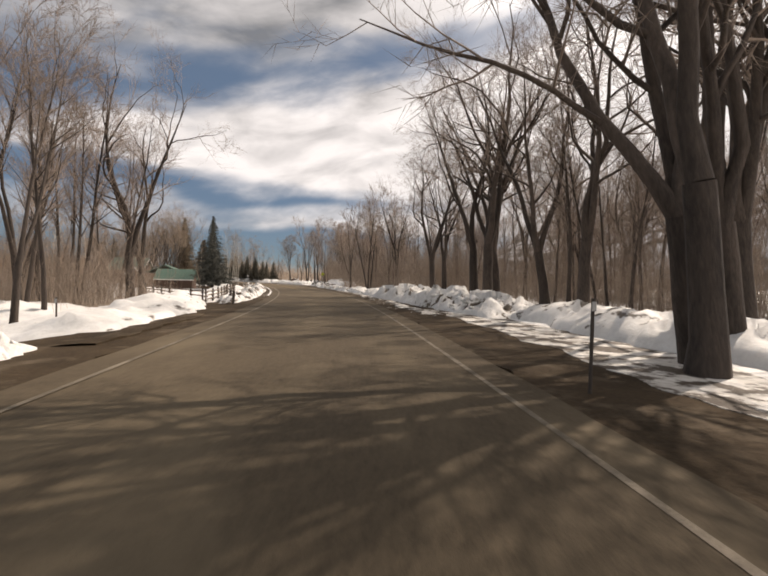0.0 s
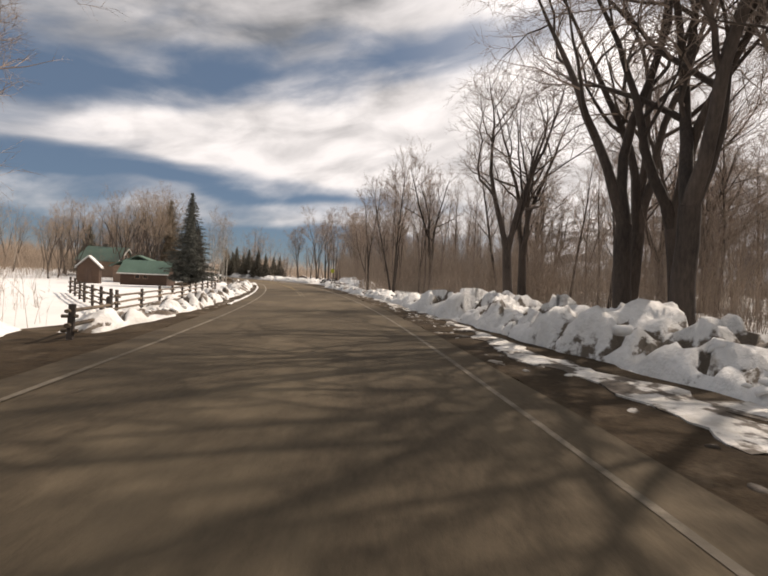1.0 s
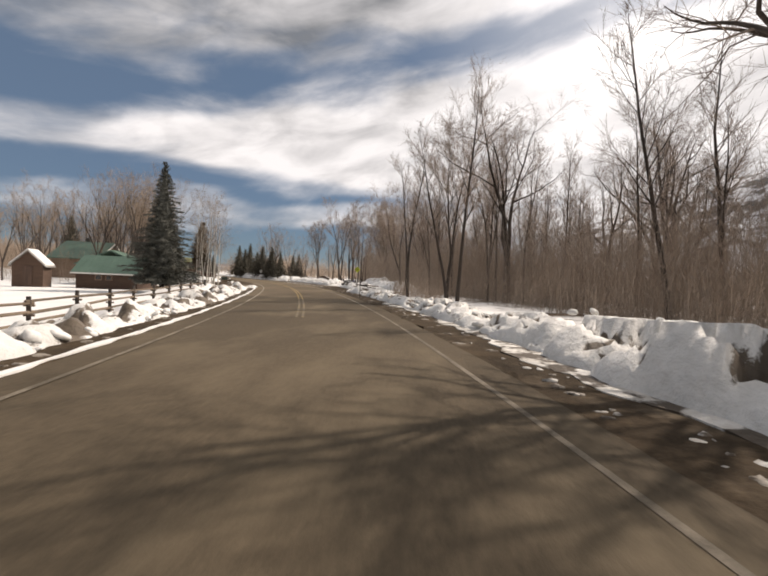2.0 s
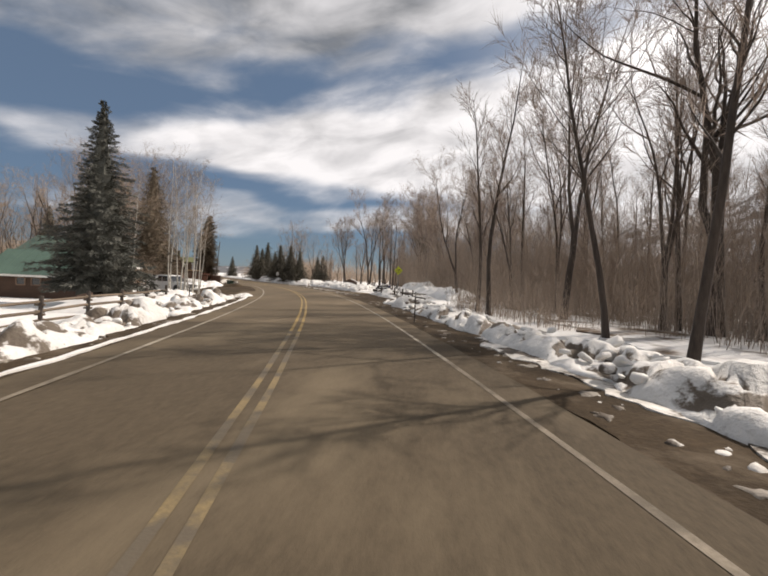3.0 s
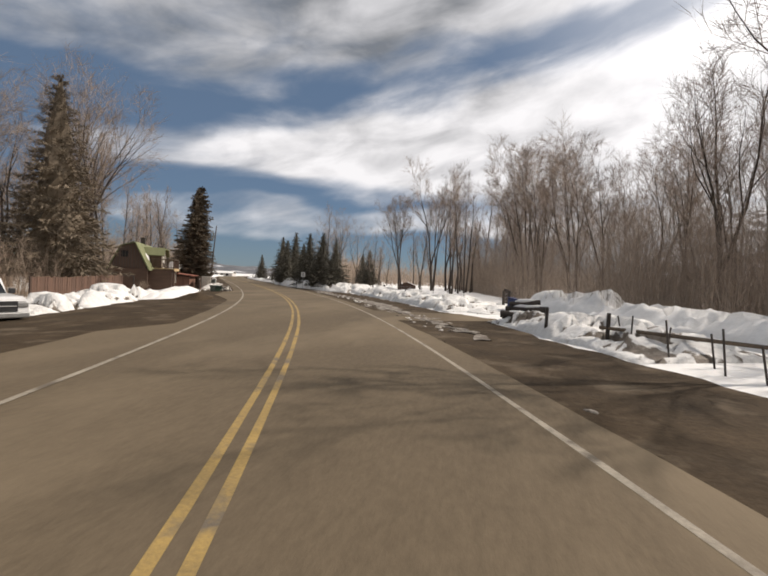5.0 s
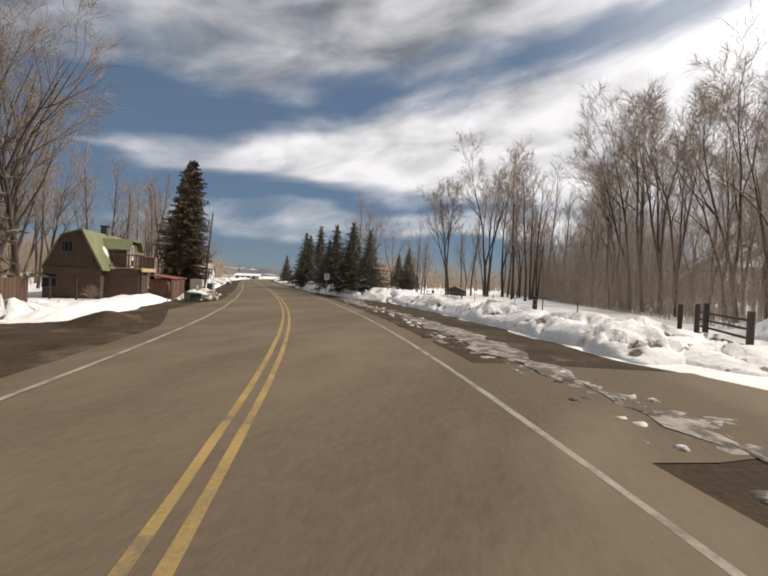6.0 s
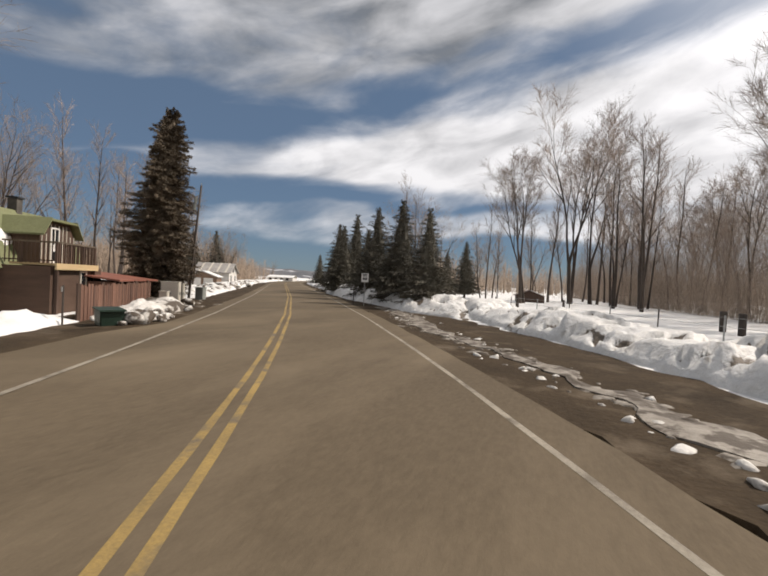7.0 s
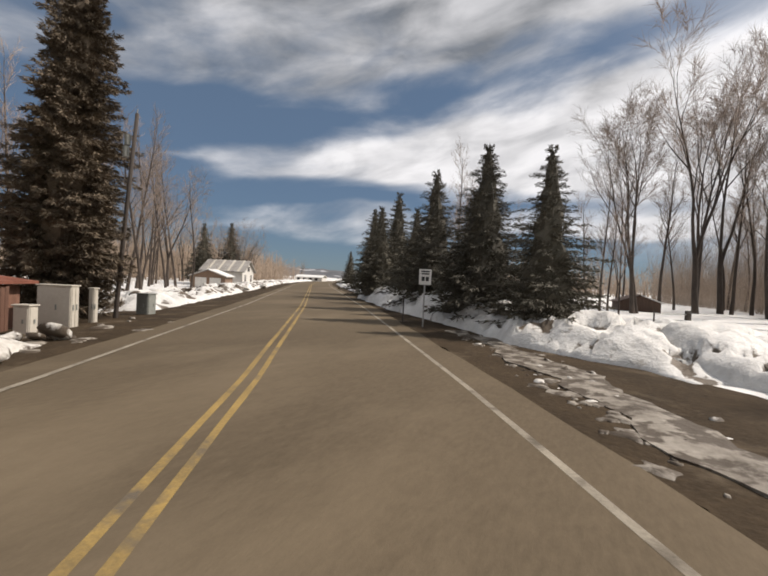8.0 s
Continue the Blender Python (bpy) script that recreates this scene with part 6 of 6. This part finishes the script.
def wheeled_bin(m, w, d, h, material, label, tipped=False):
    o = thing("wheeled_bin", m, label, "bin")
    bm = slab(bmesh.new(), [(-w * 0.42, -d * 0.42, 0.05), (w * 0.42, -d * 0.42, 0.05), (w * 0.42, d * 0.42, 0.05), (-w * 0.42, d * 0.42, 0.05)], (0, 0, h * 0.9))
    for v in bm.verts:
        if v.co.z > h * 0.5:
            v.co.x, v.co.y = v.co.x * 1.19, v.co.y * 1.19
    bmesh.ops.bevel(bm, geom=bm.edges[:], offset=0.03, segments=2, affect="EDGES")
    part("tub", bm, material, o)
    part("lid", slab(bmesh.new(), [(-w * 0.54, -d * 0.58, h * 0.95), (w * 0.54, -d * 0.58, h * 0.95), (w * 0.54, d * 0.54, h), (-w * 0.54, d * 0.54, h)], (0, 0, 0.05)), material, o, "hinged plastic lid")
    part("handle", rod(None, (-w * 0.4, d * 0.62, h * 0.97), (w * 0.4, d * 0.62, h * 0.97), 0.02), BLACK_PLASTIC, o)
    for sgn in (-1, 1):
        bm = bmesh.new()
        bmesh.ops.create_cone(bm, cap_ends=True, segments=16, radius1=0.11, radius2=0.11, depth=0.05, matrix=Matrix.Translation((sgn * w * 0.45, d * 0.42, 0.11)) @ Matrix.Rotation(math.pi / 2, 4, "Y"))
        part("wheel", bm, RUBBER, o)
    return o


wheeled_bin(place(119.3, -6.55, -0.32, 35), 0.66, 0.9, 0.75, BIN_GREEN, "squat dark green plastic bin beside a board fence")
wheeled_bin(place(*along(-15.4, 101.2), 0.02, 10) @ pose(0, 0, 0, 4, 5, 0), 0.46, 0.5, 0.95, BIN_BLUE, "blue wheeled bin standing in snow by a driveway")


def cabinet(m, w, d, h, doors, material, label, name="utility_cabinet"):
    o = thing(name, m, label, "utility box")
    part("body", boxed((-d / 2, d / 2), (-w / 2, w / 2), (0, h), 0.015), material, o)
    part("cap", boxed((-d / 2 - 0.03, d / 2 + 0.03), (-w / 2 - 0.03, w / 2 + 0.03), (h, h + 0.04), 0.01), material, o)
    part("base", boxed((-d / 2 - 0.05, d / 2 + 0.05), (-w / 2 - 0.05, w / 2 + 0.05), (-0.15, 0.05)), STONE, o, "concrete pad")
    for face in (0, 1):
        for i in range(doors):
            lo = -w / 2 + 0.03 + i * (w - 0.06) / doors
            hi = lo + (w - 0.06) / doors - 0.02
            if face == 0:
                dr = part("door", boxed((-w * 0 + d / 2, d / 2 + 0.015), (lo, hi), (0.06, h - 0.04), 0.004), material, o)
                part("latch", boxed((d / 2 + 0.015, d / 2 + 0.035), (hi - 0.10, hi - 0.06), (h * 0.5, h * 0.62)), GREY_METAL, dr)
    part("door", boxed((-d / 2 + 0.03, d / 2 - 0.03), (-w / 2 - 0.015, -w / 2), (0.06, h - 0.04), 0.004), material, o)
    part("latch", boxed((0.05, 0.09), (-w / 2 - 0.035, -w / 2 - 0.015), (h * 0.5, h * 0.62)), GREY_METAL, o)
    return o


cabinet(place(130.3, -8.1, -0.28, -3), 0.34, 0.95, 1.36, 2, BEIGE_METAL, "beige two-door utility cabinet on a concrete pad")
cabinet(place(128.9, -8.0, -0.28, -8), 0.28, 0.42, 0.88, 1, BEIGE_METAL, "small white utility box beside a larger cabinet")
cabinet(place(131.6, -7.85, -0.28, -20), 0.16, 0.20, 1.25, 1, BEIGE_METAL, "narrow pale utility pedestal by a pole", "utility_pedestal")
cabinet(place(134.6, -7.55, -0.25, -20), 0.4, 0.55, 0.95, 1, GREY_METAL, "grey-green utility box beside a pole")

pole = thing("utility_pole", Matrix.Translation(at(133.0, -7.9, -0.3)), "tall leaning wooden utility pole with grey transformer cans", "utility pole")
verts, faces = [], []
lean = at(133.0, -7.2) - at(133.0, -7.9)
tube([(0, 0, -0.3), tuple(lean * 0.35 + Vector((0, 0, 3.6))), tuple(lean * 0.75 + Vector((0, 0, 7.4)))], [0.08, 0.072, 0.06], 10, verts, faces)
child(new("shaft", mesh_of("shaft", verts, faces, POST_DARK)), pole)
for z, dx in ((6.05, -0.24), (6.45, -0.22)):
    bm = bmesh.new()
    bmesh.ops.create_cone(bm, cap_ends=True, segments=14, radius1=0.10, radius2=0.10, depth=0.36, matrix=Matrix.Translation(lean.normalized() * dx + lean * (z / 10) + Vector((0, 0, z))))
    can = part("transformer_can", bm, GREY_METAL, pole, "grey metal can")
    part("bracket", rod(None, lean.normalized() * dx + lean * (z / 10) + Vector((0, 0, z)), lean * (z / 10) + Vector((0, 0, z)), 0.02, 6), STEEL, can)
part("pole_top_pin", rod(None, lean * 0.74 + Vector((0, 0, 7.35)), lean * 0.76 + Vector((0, 0, 7.55)), 0.02, 6), STEEL, pole)


# ------------------------------------------------------------------ signs
def diamond_sign():
    o = thing("road_sign", place(81.4, 6.35, -0.1, 4), "yellow-green diamond warning sign on a steel post", "road sign")
    part("post", boxed((-0.022, 0.022), (0.0, 0.035), (-0.4, 2.7)), STEEL, o)
    r = 0.35
    plate = part("plate", slab(bmesh.new(), [(0, 0, 2.55 - r), (r, 0, 2.55), (0, 0, 2.55 + r), (-r, 0, 2.55)], (0, -0.012, 0)), SIGN_YELLOW, o, "bright yellow-green plate")
    for z, w in ((2.64, 0.28), (2.53, 0.42), (2.42, 0.27)):
        for i in range(3):
            x = -w / 2 + i * w / 3
            part("word_bar", boxed((x + 0.01, x + w / 3 - 0.02), (-0.018, -0.012), (z - 0.035, z + 0.035)), INK, plate)
    for a, b in (((0, 2.55 - r + 0.04), (r - 0.04, 2.55)), ((r - 0.04, 2.55), (0, 2.55 + r - 0.04)), ((0, 2.55 + r - 0.04), (-r + 0.04, 2.55)), ((-r + 0.04, 2.55), (0, 2.55 - r + 0.04))):
        part("border", rod(None, (a[0], -0.013, a[1]), (b[0], -0.013, b[1]), 0.007, 4), INK, plate)


def speed_sign():
    o = thing("road_sign", place(133.0, 3.1, 0.1, 6), "white rectangular speed sign on a thin post", "road sign")
    part("post", boxed((-0.025, 0.025), (0.0, 0.035), (-0.4, 2.05)), STEEL, o)
    plate = part("plate", boxed((-0.24, 0.24), (-0.012, 0.0), (1.48, 2.06), 0.004), SIGN_WHITE, o, "white sign plate")
    for z, h, w in ((1.98, 0.05, 0.34), (1.89, 0.05, 0.30), (1.70, 0.16, 0.12)):
        part("word_bar", boxed((-w / 2, w / 2) if h < 0.1 else (-0.14, -0.02), (-0.018, -0.012), (z - h / 2, z + h / 2)), INK, plate)
    part("word_bar", boxed((0.02, 0.14), (-0.018, -0.012), (1.62, 1.78)), INK, plate)


diamond_sign()
speed_sign()

# ------------------------------------------------------------------ fences and bits on the right
old = thing("post_fence", Matrix.Translation(at(84.1, 8.7, 0.0)), "dark wooden post-and-rail fence in snow", "fence")
base = at(84.1, 8.7, 0.0)
posts = [(80.9, 6.6, 1.05), (80.5, 7.3, 1.0), (79.9, 8.1, 0.45), (89.5, 8.4, 1.0), (91.5, 7.6, 1.0)]
for s, l, h in posts:
    q = at(s, l, 0) - base
    part("post", rod(None, q + Vector((0, 0, -0.4)), q + Vector((0.03, 0.02, h)), 0.058), POST_DARK, old)
for (a, b), zs in (((0, 1), (0.62,)), ((1, 2), (0.42,)), ((3, 0), ())):
    for z in zs:
        part("rail", rod(None, at(posts[a][0], posts[a][1], z + 0.1) - base, at(posts[b][0], posts[b][1], z) - base, 0.05, 6), POST_DARK, old)
part("rail", rod(None, at(89.7, 8.3, 0.55) - base, at(86.4, 10.5, 0.50) - base, 0.06, 6), LOG, old)
rr = random.Random(4)
for i in range(7):
    s = 85.0 + i * 0.75
    q = at(s, 8.6 + rr.uniform(-0.3, 0.5), 0) - base
    part("stake", rod(None, q + Vector((0, 0, -0.3)), q + Vector((rr.uniform(-0.25, 0.25), rr.uniform(-0.2, 0.2), rr.uniform(0.7, 1.05))), 0.022, 6), POST_DARK, old)

pile = thing("log_pile", place(*along(-14.9, 95.4), 0.0, 60), "jumbled pile of dark logs half buried in snow", "log pile")
for x, z, yaw, pitch, half in ((-0.55, 0.16, 8, 2, 0.95), (-0.15, 0.15, -6, -2, 1.05), (0.30, 0.17, 14, 3, 0.9), (0.68, 0.15, -12, 1, 0.8), (-0.32, 0.42, -10, 4, 0.95), (0.12, 0.44, 9, -4, 1.0), (0.45, 0.43, 2, 5, 0.75), (-0.08, 0.70, 16, -3, 0.9), (0.22, 0.72, -8, 6, 0.7), (0.08, 0.95, 5, -7, 0.65)):
    d = Vector((math.sin(radians(yaw)) * half, math.cos(radians(yaw)) * half, math.sin(radians(pitch)) * half))
    c = Vector((x, rr.uniform(-0.2, 0.2), z))
    r = rr.uniform(0.11, 0.15)
    log = part("log", rod(None, c - d, c + d, r, 10), POST_DARK, pile)
    if z > 0.4:
        cap = bmesh.new()
        bmesh.ops.create_icosphere(cap, subdivisions=2, radius=1.0)
        for v in cap.verts:
            v.co = c + d * (0.72 * v.co.y) + Vector((v.co.x * 0.12, 0, r * 0.8 + v.co.z * 0.07 * (1.3 + fractal(v.co.x * 2 + x, v.co.y * 2, 0.0, 2))))
        part("snow_cap", cap, SNOW, log, "cap of snow")

gate = thing("rail_gate", Matrix.Translation(at(104.2, 13.2, 0.1)), "old wooden rail gate with dark posts in snow", "gate")
gb = at(104.2, 13.2, 0.1)
for s, l, h in ((101.4, 11.4, 1.25), (104.2, 13.2, 1.35), (105.2, 14.0, 1.3), (107.3, 15.6, 1.2)):
    q = at(s, l, 0.1) - gb
    part("post", rod(None, q + Vector((0, 0, -0.4)), q + Vector((0, 0, h)), 0.09), POST_DARK, gate)
for z in (0.25, 0.5, 0.75, 1.0):
    part("rail", rod(None, at(101.4, 11.4, 0.1 + z) - gb, at(105.2, 14.0, 0.1 + z) - gb, 0.04, 6), POST_DARK, gate)

wire = thing("wire_fence", Matrix.Translation(at(112, 14.2, 0.1)), "thin steel post and wire fence across a snowfield", "fence")
wb = at(112, 14.2, 0.1)
line = [(112 + 2.9 * i, 14.3 - 0.05 * i + (0.0 if i < 4 else -0.25 * (i - 4))) for i in range(8)]
for s, l in line:
    q = at(s, l, 0.1) - wb
    part("post", rod(None, q + Vector((0, 0, -0.3)), q + Vector((0.02, 0, 0.95)), 0.028, 6), STEEL if int(s) % 2 else POST_DARK, wire)
for (s0, l0), (s1, l1) in zip(line, line[1:]):
    for z in (0.55, 0.88):
        part("wire", rod(None, at(s0, l0, 0.1 + z) - wb, at(s1, l1, 0.1 + z) - wb, 0.006, 4), STEEL, wire)
gp = thing("gate_posts", Matrix.Translation(at(119.5, 17.0, 0.1)), "two stout dark gate posts in a snowfield", "gate")
for s, l in ((119.5, 17.0), (121.4, 18.2)):
    q = at(s, l, 0.1) - at(119.5, 17.0, 0.1)
    part("post", rod(None, q + Vector((0, 0, -0.3)), q + Vector((0, 0, 0.95)), 0.14, 9), POST_DARK, gp)
tg = thing("tube_gate", Matrix.Translation(at(133.0, 12.4, 0.1)), "low steel tube gate between posts in snow", "gate")
tb = at(133.0, 12.4, 0.1)
for z in (0.25, 0.5, 0.75):
    part("bar", rod(None, at(133.0, 12.4, 0.1 + z) - tb, at(133.5, 14.3, 0.1 + z) - tb, 0.022, 6), STEEL, tg)
for s, l, r in ((133.0, 12.4, 0.03), (133.5, 14.3, 0.12), (131.4, 16.6, 0.08)):
    q = at(s, l, 0.1) - tb
    part("post", rod(None, q + Vector((0, 0, -0.3)), q + Vector((0, 0, 0.9)), r), POST_DARK, tg)

# boulders of a low dry wall by the driveway
bouldr = random.Random(12)
shape = []
for k in range(4):
    bm = bmesh.new()
    bmesh.ops.create_icosphere(bm, subdivisions=2, radius=0.5)
    for v in bm.verts:
        v.co *= 1 + 0.28 * fractal(v.co.x * 1.4 + k * 5, v.co.y * 1.4, v.co.z * 1.4, 3)
        v.co.z *= 0.75
    me = bpy.data.meshes.new("boulder")
    bm.to_mesh(me)
    bm.free()
    me.materials.append(BOULDER)
    me.shade_smooth()
    shape.append(me)
for s, l, z, d in ((84.6, -7.3, -0.15, 0.5), (85.1, -7.1, -0.2, 0.42), (85.6, -7.2, -0.2, 0.5), (84.9, -7.5, 0.15, 0.45), (85.4, -7.4, 0.12, 0.5), (83.9, -7.2, -0.15, 0.6), (83.2, -7.0, -0.1, 0.7), (85.9, -7.7, 0.05, 0.4), (82.4, -7.2, -0.1, 0.6), (85.2, -7.7, 0.35, 0.42)):
    b = new("boulder", bouldr.choice(shape))
    b.matrix_world = Matrix.Translation(at(s, l, z)) @ Euler((bouldr.uniform(0, 6), bouldr.uniform(0, 0.5), bouldr.uniform(0, 6))).to_matrix().to_4x4() @ Matrix.Diagonal((d * 0.85, d * 0.72, d * 0.8, 1))
    tagged(b, "pale rounded boulder in a low dry-stone edge", "boulder", "boulders by the driveway")


# ------------------------------------------------------------------ far hills
def hillside(name, label, centre_az, spread, dist, high, seed, material):
    verts, faces = [], []
    n, rows = 90, 14
    for j in range(rows + 1):
        for i in range(n + 1):
            u = i / n
            az = radians(centre_az + (u - 0.5) * spread)
            d = dist * (0.72 + 0.5 * j / rows)
            taper = math.sin(math.pi * min(max(u, 0.0), 1.0)) ** 0.6
            h = high * taper * math.sin(min(j / rows, 0.7) / 0.7 * math.pi / 2) * (1 + 0.35 * fractal(u * 5, seed, j * 0.05, 4)) + 6 * fractal(u * 40, j * 0.5, seed)
            verts.append((math.sin(az) * d, math.cos(az) * d, max(-2.0, h * (j > 0) - 1)))
    w = n + 1
    for j in range(rows):
        for i in range(n):
            faces.append((j * w + i, j * w + i + 1, (j + 1) * w + i + 1, (j + 1) * w + i))
    ob = new(name, mesh_of(name, verts, faces, material))
    return tagged(ob, label, "hill", kind="structure")


HILL = surface("snowy_forested_slope", (0.60, 0.61, 0.64), (0.80, 0.80, 0.82), 0.01, 0.8, 0.3, 6, spots=(0.06, 0.055, 0.055), spot_scale=0.035, spot_at=(0.47, 0.53), fall=1.0)
HILL_DARK = surface("distant_wooded_ridge", (0.07, 0.075, 0.085), (0.13, 0.13, 0.135), 0.008, 0.9, 0.3, 6, spots=(0.5, 0.5, 0.52), spot_scale=0.02, spot_at=(0.58, 0.64), fall=1.0)
hillside("hillside", "snowy hillside with dark patches of wood", 42, 62, 900, 175, 1.0, HILL)
hillside("far_ridge", "low dark wooded ridge on the horizon", -30, 70, 1500, 26, 5.0, HILL_DARK)
